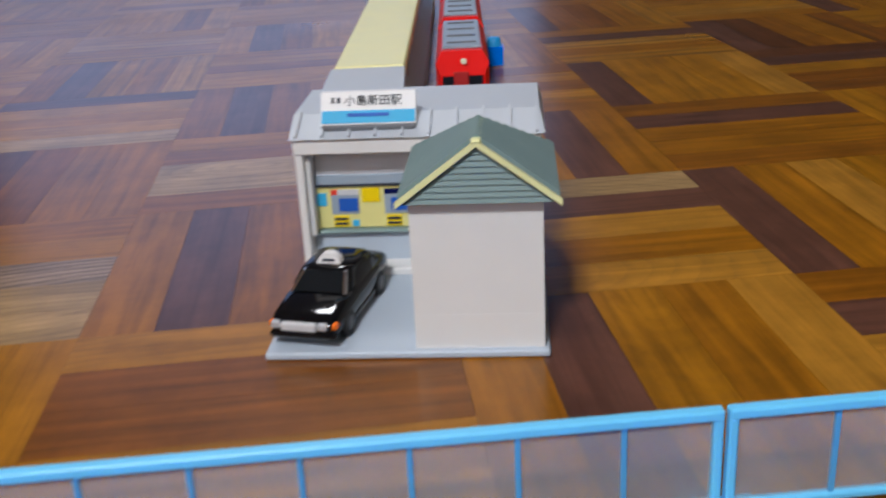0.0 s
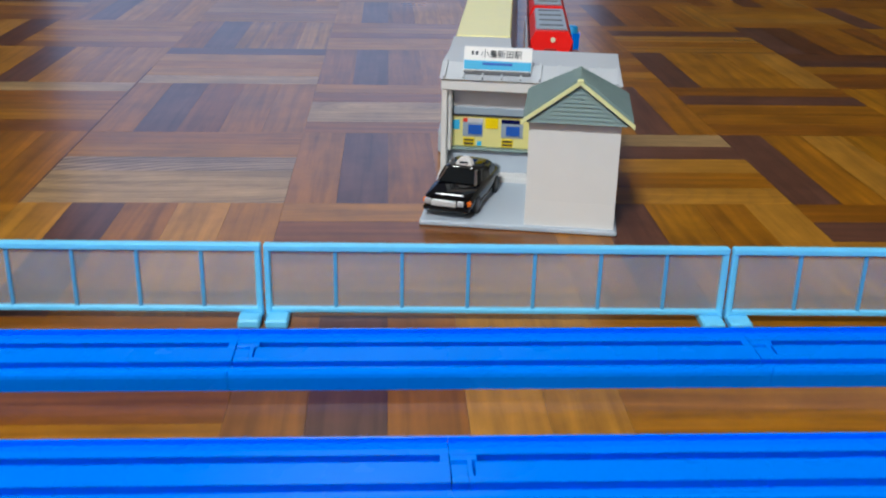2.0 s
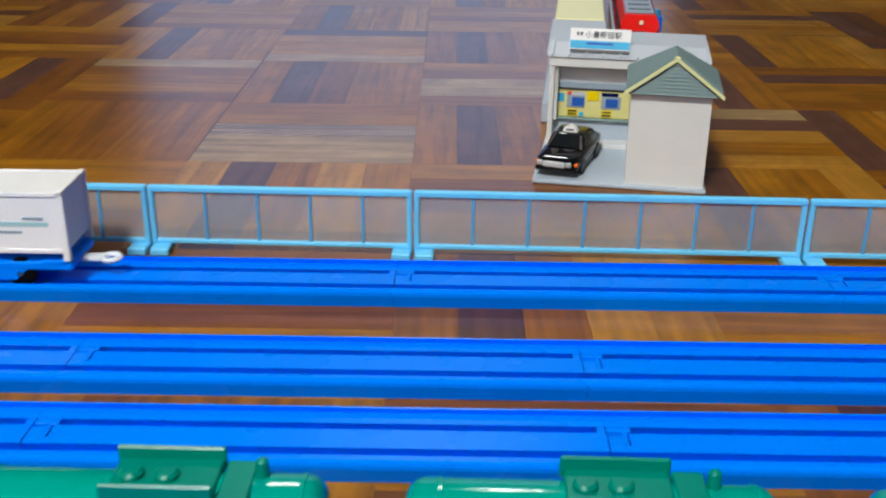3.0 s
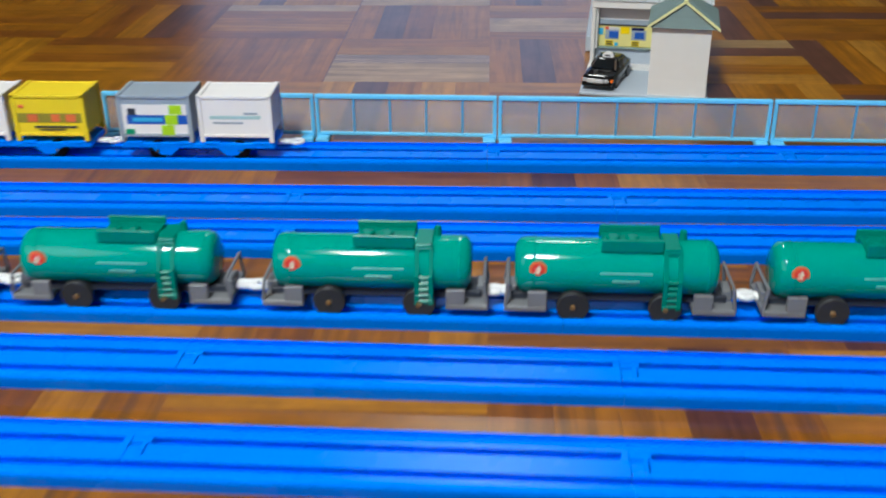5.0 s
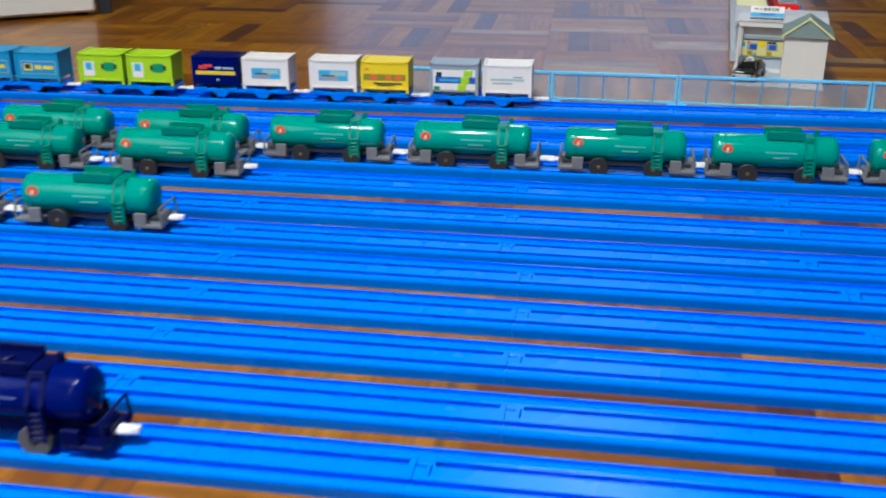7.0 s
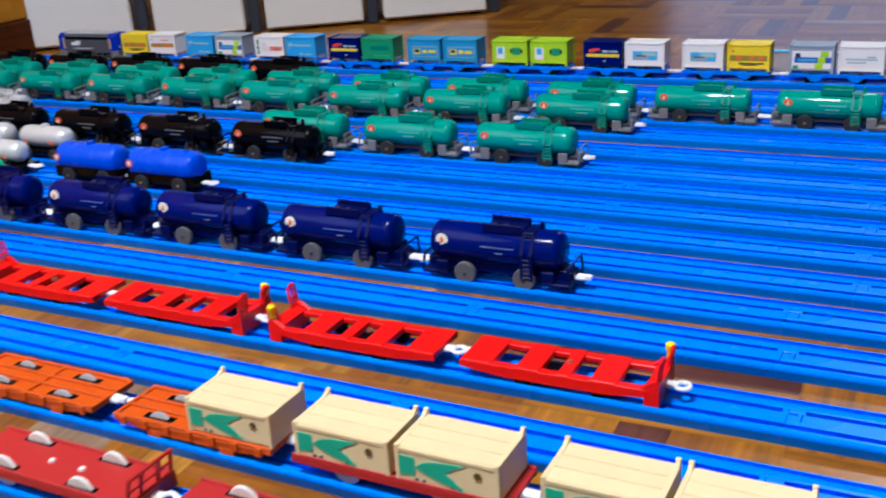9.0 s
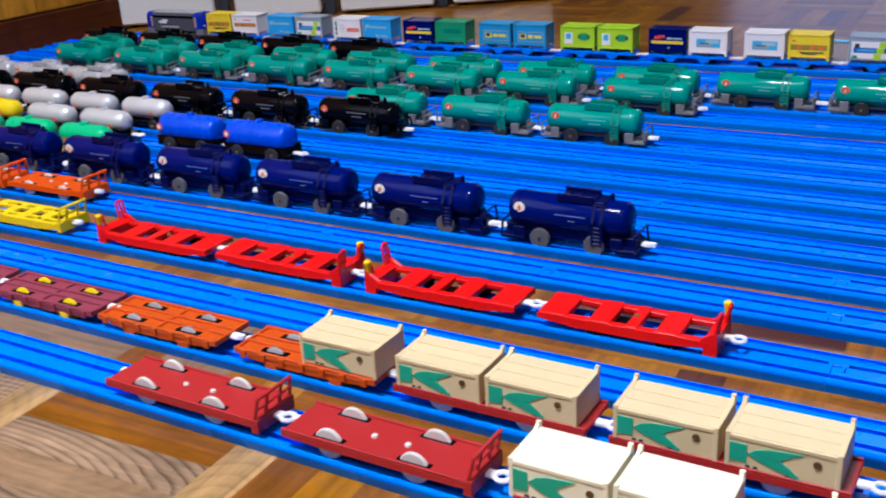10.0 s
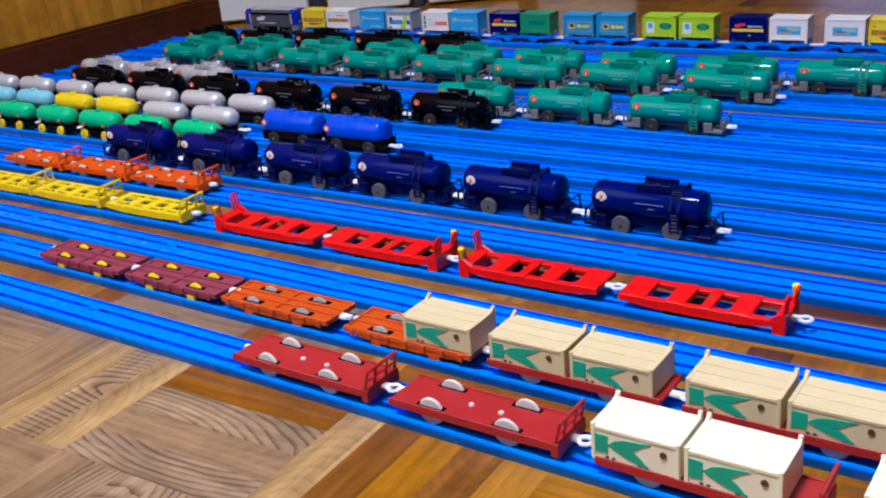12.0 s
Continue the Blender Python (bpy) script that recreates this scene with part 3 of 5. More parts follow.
def short_tanker(colour, wheel_mat, label, group, half=0.0375, mark=M["label_orange"]):
    car = thing("short_tank_wagon", label, "toy wagon", group)
    r, z = 0.0124, 0.0298
    bm = bmesh.new()
    tank_body(bm, half, r, z, 0.010)
    part("tank", bm, colour, car, smooth=True)
    bm = bmesh.new()
    lathe(bm, [(z + r - 0.001, 0.0050), (z + r + 0.0018, 0.0046), (z + r + 0.0026, 0.0034)], "Z", 14)
    part("hatch", bm, colour, car, smooth=True)
    bm = bmesh.new()
    box(bm, -half - 0.004, half + 0.004, -0.0140, 0.0140, 0.0115, 0.0165, 0.0008)
    for x in (-half * 0.6, half * 0.6):
        hull(bm, [(x - 0.004, y, 0.016) for y in (-0.013, 0.013)] + [(x + 0.004, y, 0.016) for y in (-0.013, 0.013)]
             + [(x - 0.003, y, 0.0240) for y in (-0.0100, 0.0100)] + [(x + 0.003, y, 0.0240) for y in (-0.0100, 0.0100)])
    part("underframe", bm, M["black"], car)
    wheels(car, wheel_mat, (-half * 0.55, half * 0.55), 0.0068)
    coupler(car, half + 0.004, 0.014)
    coupler(car, -half - 0.004, 0.004, False)
    if mark:
        for x in (-half * 0.62, half * 0.45):
            disc(car, "hazard_plate", x, -r * 0.94, z - 0.0040, 0.0026, mark, mark)
    return car


def silver_tanker(label, group):
    car = long_tanker(M["silver"], M["silver"], M["label_dark"], M["dark_grey"], label, group)
    return car


def blue_tanker(label, group):
    car = thing("short_tank_wagon", label, "toy wagon", group)
    r, z, half = 0.0160, 0.0305, 0.0430
    bm = bmesh.new()
    tank_body(bm, half, r, z, 0.006)
    for x in (-0.026, 0.0, 0.026):
        lathe(bm, [(x - 0.0008, r), (x - 0.0005, r + 0.0003), (x + 0.0005, r + 0.0003), (x + 0.0008, r)], "X", 32, (0, 0, z))
    part("tank", bm, M["mid_blue"], car, smooth=True)
    bm = bmesh.new()
    lathe(bm, [(z + r - 0.001, 0.0046), (z + r + 0.002, 0.0042), (z + r + 0.0026, 0.003)], "Z", 14)
    part("hatch", bm, M["mid_blue"], car, smooth=True)
    bm = bmesh.new()
    hull(bm, [(x, y, 0.0105) for x in (-0.045, 0.045) for y in (-0.012, 0.012)] + [(x, y, 0.0235) for x in (-0.042, 0.042) for y in (-0.0152, 0.0152)])
    part("cradle", bm, M["black"], car)
    wheels(car, M["dark_grey"], (-0.024, 0.024), 0.0085)
    coupler(car, 0.045, 0.012)
    coupler(car, -0.045, 0.004, False)
    disc(car, "hazard_plate", -0.036, -r * 0.97, z + 0.003, 0.0042, M["label_red"], M["cream"])
    return car


def frame_rail(car, mat, x, z, half, tall, lean):
    """Open end railing of round bars."""
    bm = bmesh.new()
    top = (x + lean, z + tall)
    for y in (-half, -half * 0.38, half * 0.38, half):
        rod(bm, (x, y, z), (top[0], y * (0.92 if abs(y) == half else 1), top[1]), 0.0011, 6)
    rod(bm, (top[0], -half * 0.95, top[1]), (top[0], half * 0.95, top[1]), 0.0013, 6)
    rod(bm, (x + lean * 0.5, -half, z + tall * 0.5), (x + lean * 0.5, half, z + tall * 0.5), 0.0009, 6)
    part("end_railing", bm, mat, car)


def deck_grid(bm, x0, x1, half, z0, z1, cross, length, rail):
    """A deck with holes: two side rails, a middle pair and cross pieces."""
    for y0, y1 in ((-half, -half + rail), (half - rail, half), (-0.0085, -0.0050), (0.0050, 0.0085)):
        box(bm, x0, x1, y0, y1, z0, z1, 0.0005)
    for c in cross:
        a = x0 + (x1 - x0) * c
        box(bm, max(x0, a - length / 2), min(x1, a + length / 2), -half + 0.0005, half - 0.0005, z0 + 0.0004, z1 - 0.0003, 0.0004)


def skirted(bm, x0, x1, half, z0, z1, low):
    """Side skirts with a deeper middle."""
    for s in (-1, 1):
        y0, y1 = sorted((s * half, s * (half - 0.0022)))
        m0, m1 = x0 + (x1 - x0) * 0.24, x0 + (x1 - x0) * 0.76
        hull(bm, [(x, y, z) for y in (y0, y1) for x, z in ((x0, z1), (x1, z1), (x1, z0), (x0, z0), (m0, low), (m1, low))])


def red_flat(length, rail_end, label):
    """Container flat with square holes, a step-shaped end and a lamp on the railing."""
    car = thing("flat_wagon", label, "toy wagon", "red flat wagons")
    h = length / 2
    bm = bmesh.new()
    for y0, y1 in ((-0.0178, -0.0116), (0.0116, 0.0178)):
        box(bm, -h, h, y0, y1, 0.0146, 0.0182, 0.0005)
    for c0, c1 in ((0.0, 0.17), (0.30, 0.425), (0.515, 0.585), (0.685, 0.82), (0.965, 1.0)):
        a, b = sorted((rail_end * h * (2 * c0 - 1), rail_end * h * (2 * c1 - 1)))
        box(bm, a, b, -0.0177, 0.0177, 0.0142, 0.0191, 0.0006)
    skirted(bm, -h, h, 0.0180, 0.0142, 0.0180, 0.0112)
    part("deck", bm, M["red"], car)
    s = rail_end
    bm = bmesh.new()
    hull(bm, [(s * (h - 0.006), y, z) for y in (-0.0178, 0.0178) for z in (0.0085, 0.019)]
         + [(s * (h + 0.003), y, z) for y in (-0.0178, 0.0178) for z in (0.0085, 0.0215)])
    for y in (-0.0176, 0.0140):
        hull(bm, [(s * (h - 0.009), yy, 0.0185) for yy in (y, y + 0.0036)] + [(s * (h + 0.003), yy, 0.0185) for yy in (y, y + 0.0036)]
             + [(s * (h + 0.003), yy, 0.0238) for yy in (y, y + 0.0036)] + [(s * (h - 0.0005), yy, 0.0238) for yy in (y, y + 0.0036)])
    part("end_bulkhead", bm, M["red"], car)
    for y0, y1 in ((-0.0168, -0.0088), (0.0088, 0.0168)):
        high = 0.0375 if (y0 > 0) == (s < 0) else 0.0330
        bm = bmesh.new()
        for y in (y0, (y0 + y1) / 2, y1):
            rod(bm, (s * (h + 0.001), y, 0.0195), (s * (h + 0.0035), y, high - (0.0 if y0 < y < y1 else 0.0018)), 0.0010, 6)
        for y, w in ((y0, (y0 + y1) / 2), (y1, (y0 + y1) / 2)):
            rod(bm, (s * (h + 0.0034), y, high - 0.0018), (s * (h + 0.0035), w, high), 0.0011, 6)
        rod(bm, (s * (h + 0.0022), y0, 0.0275), (s * (h + 0.0022), y1, 0.0275), 0.0009, 6)
        part("end_railing", bm, M["red"], car)
    bm = bmesh.new()
    lathe(bm, [(0.0250, 0.0022), (0.0290, 0.0024), (0.0300, 0.0030), (0.0330, 0.0030), (0.0340, 0.0018)], "Z", 12, (s * (h + 0.001), s * 0.0152, 0))
    part("marker_lamp", bm, M["yellow"], car, "yellow marker lamp", True)
    bm = bmesh.new()
    box(bm, -0.011 if s > 0 else -0.004, 0.004 if s > 0 else 0.011, -0.0117, 0.0045, 0.0095, 0.0150, 0.0006)
    part("underframe", bm, M["black"], car)
    bm = bmesh.new()
    lathe(bm, [(0.0180, 0.0020), (0.0202, 0.0016)], "Z", 10, (0.005, 0.0, 0))
    part("rivet", bm, M["brass"], car, smooth=True)
    wheels(car, M["black"], (-s * h * 0.34, s * h * 0.46), 0.0062, 0.0140)
    coupler(car, h + (0.003 if s > 0 else 0), 0.0095)
    coupler(car, -h - (0.003 if s < 0 else 0), 0.004, False)
    return car


def ladder_flat(mat, wheel_mat, length, label, group, rail=1, solid=False, big=0.0066, ring=False):
    """Flat wagon with a railing at one end; on a solid deck black plates paint the wheel slots' dark inside."""
    car = thing("flat_wagon", label, "toy wagon", group)
    h = length / 2
    bm = bmesh.new()
    if solid:
        box(bm, -h, h, -0.0176, 0.0176, 0.0150, 0.0182, 0.0006)
        for y in (-0.0176, 0.0158):
            box(bm, -h, h, y, y + 0.0018, 0.0178, 0.0196, 0.0004)
    else:
        deck_grid(bm, -h, h, 0.0176, 0.0150, 0.0182, (0.04, 0.28, 0.50, 0.72, 0.96), 0.0120, 0.0040)
    skirted(bm, -h, h, 0.0178, *((0.0145, 0.0178, 0.0138) if solid else (0.0130, 0.0180, 0.0108)))
    part("deck", bm, mat, car)
    if rail:
        frame_rail(car, mat, rail * (h - 0.0005), 0.0175, 0.0165, 0.0150, rail * 0.0035)
        bm = bmesh.new()
        box(bm, *sorted((rail * (h - 0.003), rail * (h + 0.0025))), -0.0176, 0.0176, 0.0100, 0.0196, 0.0006)
        part("end_beam", bm, mat, car)
    if solid:
        # black plates stand in for the shade inside the wheel slots
        for x in (-h * 0.50, h * 0.42):
            for y in (-0.0150, 0.0102):
                blocks("wheel_slot", M["black"], car, (x - 0.0108, x + 0.0108, y, y + 0.0048, 0.0160, 0.0186), ch=0.0004)
    else:
        blocks("underframe", M["black"], car, (-0.014, 0.014, -0.008, 0.008, 0.0095, 0.0152))
    for x in (-h * 0.50, h * 0.42):
        for side in (-1, 1):
            bm = bmesh.new()
            lathe(bm, [(-0.0013, big - 0.0006), (-0.0008, big), (0.0008, big), (0.0013, big - 0.0006)], "Y", 26, (x, side * (0.0126 if solid else 0.0105), 0.0054 + big))
            part("wheel", bm, wheel_mat, car, smooth=True)
    for x in (-0.008, 0.014):
        bm = bmesh.new()
        lathe(bm, [(0.0180, 0.0021), (0.0193, 0.0017)], "Z", 10, (x, 0, 0))
        part("rivet", bm, M["wheel_white"] if solid else M["brass"], car, smooth=True)
    coupler(car, h + 0.001, 0.011, ring)
    coupler(car, -h, 0.004, False)
    return car


def slatted_flat(mat, wheel_mat, length, label, group):
    """Low flat wagon with raised battens, toothed edges and wheels showing through the floor."""
    car = thing("flat_wagon", label, "toy wagon", group)
    h = length / 2
    bm = bmesh.new()
    box(bm, -h, h, -0.0182, 0.0182, 0.0140, 0.0168, 0.0006)
    for y in (-0.0182, -0.0055, 0.0035, 0.0160):
        box(bm, -h, h, y, y + 0.0022, 0.0165, 0.0186, 0.0004)
    for x in (-h, -0.0012, h - 0.0024):
        box(bm, x, x + 0.0024, -0.0180, 0.0180, 0.0165, 0.0182, 0.0004)
    for k in range(7):
        x = -h + (k + 0.5) * length / 7
        for y in (-0.0195, 0.0180):
            box(bm, x - 0.0022, x + 0.0022, y, y + 0.0015, 0.0125, 0.0180, 0.0003)
    skirted(bm, -h * 0.8, h * 0.8, 0.0178, 0.0125, 0.0150, 0.0105)
    part("deck", bm, mat, car)
    for x in (-h * 0.48, h * 0.45):
        # the slots' dark hollows are painted as black plates on the floor
        for y in (-0.0122, 0.0088):
            blocks("wheel_slot", M["black"], car, (x - 0.0108, x + 0.0108, y - 0.0012, y + 0.0046, 0.0160, 0.0172), ch=0.0003)
        for side in (-1, 1):
            bm = bmesh.new()
            lathe(bm, [(-0.0014, 0.0078), (-0.0010, 0.0084), (0.0010, 0.0084), (0.0014, 0.0078)], "Y", 22, (x, side * 0.0106, 0.0120))
            part("wheel", bm, wheel_mat, car, smooth=True)
            blocks("axle_box", wheel_mat if wheel_mat is M["yellow"] else mat, car, (x - 0.005, x + 0.005, side * 0.0165 - 0.0015, side * 0.0165 + 0.0015, 0.0060, 0.0125))
    coupler(car, h, 0.0105, False)
    coupler(car, -h, 0.004, False)
    return car


def print_plate(box_, name, mat, x0, x1, z0, z1, y, layer=1):
    bm = bmesh.new()
    a, b = y - 0.0002 - 0.00012 * layer, y + 0.0002
    box(bm, x0, x1, a, b, z0, z1, 0.0001)
    return part(name, bm, mat, box_)


def small_container(mat, label, length=0.0535, width=0.034, tall=0.0350, marks=()):
    """Ribbed freight container; its origin is the middle of its floor."""
    c = thing("freight_container", label, "toy container", "freight containers")
    h, w = length / 2, width / 2
    bm = bmesh.new()
    box(bm, -h + 0.0008, h - 0.0008, -w + 0.0008, w - 0.0008, 0.0046, tall - 0.0006, 0.0008)
    part("body", bm, mat, c)
    for x in (-h, h - 0.0034):
        bm = bmesh.new()
        for y in (-w, w - 0.0030):
            box(bm, x, x + 0.0034, y, y + 0.0030, 0.0, tall, 0.0004)
        box(bm, x, x + 0.0034, -w, w, tall - 0.0026, tall + 0.0004, 0.0004)
        part("corner_frame", bm, mat, c)
    for y in (-w, w - 0.0020):
        blocks("top_rail", mat, c, (-h + 0.002, h - 0.002, y, y + 0.0020, tall - 0.0026, tall - 0.0002), ch=0.0003)
        blocks("bottom_rail", mat, c, (-h + 0.002, h - 0.002, y, y + 0.0020, 0.0040, 0.0062), ch=0.0003)
    for k, (m, x0, x1, z0, z1) in enumerate(marks):
        print_plate(c, "printed_panel", m, x0 * length, x1 * length, z0 * tall, z1 * tall, -w + 0.0008, k)
    return c


def k_container(mat, label, group, TALL=0.0255, HALF_LONG=0.0288):
    """Long wooden-coloured box with raised posts, two roof grooves and a big green leaf print."""
    c = thing("freight_container", label, "toy container", group)
    h, w, tall = HALF_LONG, 0.0168, TALL
    bm = bmesh.new()
    box(bm, -h, h, -w, w, 0.0008, tall - 0.0010, 0.0007)
    part("body", bm, mat, c)
    for k in range(3):
        y = -w + 0.0006 + k * (2 * w - 0.0012) / 3
        blocks("roof_plank", mat, c, (-h + 0.002, h - 0.002, y, y + (2 * w - 0.0012) / 3 - (0.0003 if mat is M["cream"] else 0.0009), tall - 0.0014, tall), ch=0.0003)
    for x in (-h, h - 0.0028):
        bm = bmesh.new()
        for y, up in ((-w - 0.0006, 0.0006), (w - 0.0018, 0.0032)):
            box(bm, x, x + 0.0026, y, y + 0.0024, 0.0, tall + up, 0.0003)
        box(bm, x, x + 0.0028, -w, w, tall - 0.0020, tall + 0.0003, 0.0003)
        hull(bm, [(x + dx, py, pz) for dx in (0.0003, 0.0023) for py, pz in ((w - 0.0010, tall + 0.0024), (w - 0.0060, tall), (w - 0.0010, tall - 0.0010))])
        part("end_frame", bm, mat, c)
    for y in (-w - 0.0005, w - 0.0015):
        blocks("side_rail", mat, c, (-h + 0.002, h - 0.002, y, y + 0.0020, tall - 0.0030, tall - 0.0006), ch=0.0003)
    y = -w - 0.0001
    bm = bmesh.new()
    for poly in ([(0.03, 0.22), (0.195, 0.25), (0.195, 0.74), (0.03, 0.75)],
                 [(0.20, 0.49), (0.29, 0.36), (0.44, 0.22), (0.67, 0.06), (0.57, 0.32), (0.48, 0.485)],
                 [(0.20, 0.50), (0.48, 0.49), (0.57, 0.65), (0.68, 0.80), (0.39, 0.74), (0.28, 0.66)]):
        poly = [(-h + fx * 2 * h, fz * tall) for fx, fz in poly]
        front = [bm.verts.new((px, y - 0.0004, pz)) for px, pz in poly]
        back = [bm.verts.new((px, y + 0.0004, pz)) for px, pz in poly]
        n = len(poly)
        bm.faces.new(front), bm.faces.new(list(reversed(back)))
        for i in range(n):
            bm.faces.new((front[i], back[i], back[(i + 1) % n], front[(i + 1) % n]))
    part("leaf_print", bm, M["jr_green"], c, "green printed leaf-like emblem")
    bm = bmesh.new()
    lathe(bm, [(y, 0.0020), (y - 0.0007, 0.0020)], "Y", 14, (0.0170, 0, 0.62 * tall))
    part("latch", bm, M["latch"], c, smooth=True)
    for x in (-0.018, -0.014, 0.002, 0.006):
        print_plate(c, "small_mark", M["label_dark"], x, x + 0.0022, 0.0022, 0.0034, y)
    return c


def container_flat(label):
    """Blue chassis of a container wagon."""
    car = thing("container_wagon", label, "toy wagon", "container wagons")
    bm = bmesh.new()
    box(bm, -0.056, 0.056, -0.0160, 0.0160, 0.0145, 0.0188, 0.0008)
    for x in (-0.047, -0.010, 0.010, 0.047):
        box(bm, x - 0.006, x + 0.006, -0.0164, 0.0164, 0.0175, 0.0197, 0.0005)
    part("deck", bm, M["track"], car)
    for x in (-0.024, 0.024):
        bm = bmesh.new()
        hull(bm, [(x + dx, y, 0.0150) for dx in (-0.010, 0.010) for y in (-0.0158, 0.0158)] + [(x + dx, y, 0.0095) for dx in (-0.004, 0.004) for y in (-0.0158, 0.0158)])
        part("axle_guard", bm, M["track"], car)
    wheels(car, M["black"], (-0.030, 0.030), 0.0072, 0.0130)
    coupler(car, 0.056, 0.016)
    coupler(car, -0.056, 0.004, False)
    return car


def locomotive():
    car = thing("locomotive", "grey and blue electric toy locomotive with silver roof", "toy locomotive")
    h, w = 0.0655, 0.0172
    bm = bmesh.new()
    extrude_x(bm, [(-w, 0.0225), (w, 0.0225), (w, 0.0490), (w - 0.0035, 0.0535), (-w + 0.0035, 0.0535), (-w, 0.0490)], -h + 0.017, h - 0.017)
    part("body", bm, M["loco_grey"], car)
    for s in (-1, 1):
        bm = bmesh.new()
        x0, x1, x2 = s * (h - 0.0175), s * (h - 0.004), s * h
        hull(bm, [(x0, y, z) for y in (-w - 0.0002, w + 0.0002) for z in (0.0255, 0.0490)] + [(x0, y, 0.0545) for y in (-w + 0.0035, w - 0.0035)]
             + [(x1, y, 0.0545) for y in (-w + 0.005, w - 0.005)] + [(x1 + s * 0.001, y, 0.0490) for y in (-w, w)]
             + [(x2, y, z) for y in (-w + 0.003, w - 0.003) for z in (0.0265, 0.0385)])
        cab = part("cab", bm, M["loco_blue"], car, "deep blue cab end")
        bm = bmesh.new()
        hull(bm, [(s * (h - 0.0005), y, 0.0400) for y in (-w + 0.003, w - 0.003)] + [(s * (h - 0.0030), y, 0.0500) for y in (-w + 0.004, w - 0.004)]
             + [(s * (h - 0.008), y, 0.0400) for y in (-w - 0.0004, w + 0.0004)] + [(s * (h - 0.008), y, 0.0490) for y in (-w - 0.0004, w + 0.0004)])
        part("windscreen", bm, M["dark_window"], cab)
        for y in (-w - 0.0007, w + 0.0003):
            bm = bmesh.new()
            box(bm, *sorted((s * (h - 0.0165), s * (h - 0.0125))), y, y + 0.0004, 0.0285, 0.0470, 0.0001)
            part("door", bm, M["tan"], cab)
        for y in (-0.010, 0.010):
            bm = bmesh.new()
            lathe(bm, [(s * (h - 0.001), 0.0022), (s * (h + 0.0006), 0.0018)], "X", 12, (0, y, 0.0320))
            part("headlight", bm, M["white"], cab, smooth=True)
        bm = bmesh.new()
        hull(bm, [(s * (h - 0.016), y, z) for y in (-w + 0.001, w - 0.001) for z in (0.0150, 0.0250)]
             + [(s * (h - 0.001), y, z) for y in (-w + 0.002, w - 0.002) for z in (0.0170, 0.0260)])
        part("snow_plough", bm, M["grey"], car)
    bm = bmesh.new()
    box(bm, -h + 0.016, h - 0.016, -w + 0.0032, w - 0.0032, 0.0530, 0.0555, 0.0008)
    for k in range(6):
        x = -0.040 + 0.016 * k
        box(bm, x - 0.005, x + 0.005, -0.009, 0.009, 0.0550, 0.0568, 0.0006)
    part("roof", bm, M["loco_roof"], car, "silver-grey roof with vents")
    for y in (-w - 0.0006, w + 0.0002):
        bm = bmesh.new()
        box(bm, -h + 0.018, h - 0.018, y, y + 0.0004, 0.0450, 0.0492, 0.0001)
        part("vent_band", bm, M["black"], car)
        for m, x0, x1, z0, z1 in ((M["cont_white"], -0.034, -0.016, 0.0345, 0.0395), (M["cont_white"], -0.026, -0.013, 0.0385, 0.0420), (M["cont_white"], -0.030, 0.012, 0.0288, 0.0300)):
            bm = bmesh.new()
            box(bm, x0, x1, y, y + 0.0004, z0, z1, 0.0001)
            part("emblem", bm, m, car)
    bm = bmesh.new()
    for x in (-0.034, 0.034):
        box(bm, x - 0.020, x + 0.020, -0.0140, 0.0140, 0.0125, 0.0230, 0.001)
    part("bogie", bm, M["black"], car)
    wheels(car, M["dark_grey"], (-0.042, -0.026, 0.026, 0.042), 0.0072, 0.0145)
    coupler(car, h, 0.012)
    return car


# ---- placing the trains ----
def place(maker, spots):
    """The first spot takes the thing itself, the others copies."""
    first = None
    for m in spots:
        if first is None:
            first = maker
            first.matrix_world = m
        else:
            copy_thing(first, m)


DOT = 0.0425
teal = long_tanker(M["teal"], M["teal_dark"], M["grey"], M["dark_grey"], "teal green toy tank wagon on grey chassis, coupled in a row", "teal tank wagons")
spots = [on_track(4, x + DOT) for x in (0.1734, 0.0411, -0.0864, -0.2220, -0.3564, -0.4865)]
spots += [on_track(4, -0.4865 - 0.1345 * k + DOT) for k in range(1, 8)]
spots += [on_track(5, x + DOT) for x in (-0.4765, -0.6200, -0.7540, -0.8876, -1.0217, -1.1543, -1.2880, -1.4200)]
spots += [on_track(7, x + DOT) for x in (-0.4905, -0.6245, -0.7590)]
place(teal, spots)
black = long_tanker(M["black"], M["black"], M["black"], M["dark_grey"], "black toy tank wagon with grey print, coupled in a row", "black tank wagons")
spots = [on_track(3, -0.925 - 0.128 * k) for k in range(5)]
spots += [on_track(8, x + DOT) for x in (-0.7634, -0.8973, -1.0312, -1.1650, -1.2990, -1.4330)]
place(black, spots)
navy = long_tanker(M["navy"], M["navy_dark"], M["navy_dark"], M["wheel_mid"], "navy blue toy tank wagon with grey wheels, coupled in a row", "navy tank wagons", 0.0035)
place(navy, [on_track(12, x + DOT) for x in (-0.3966, -0.5336, -0.6655, -0.7932, -0.9275, -1.0590)])
silver = silver_tanker("silver toy tank wagon with top hatch", "silver tank wagons")
place(silver, [on_track(7, x) for x in (-1.205, -1.318, -1.431)])
short_silver = short_tanker(M["steel"], M["dark_grey"], "pale silver short toy tank wagon with orange marks", "short tank wagons")
place(short_silver, [on_track(9, -1.003 - 0.0925 * k) for k in range(7)] + [on_track(10, x) for x in (-1.012, -1.106)])
short_yellow = short_tanker(M["yellow"], M["dark_grey"], "yellow short toy tank wagon", "short tank wagons")
place(short_yellow, [on_track(10, x) for x in (-1.205, -1.297)])
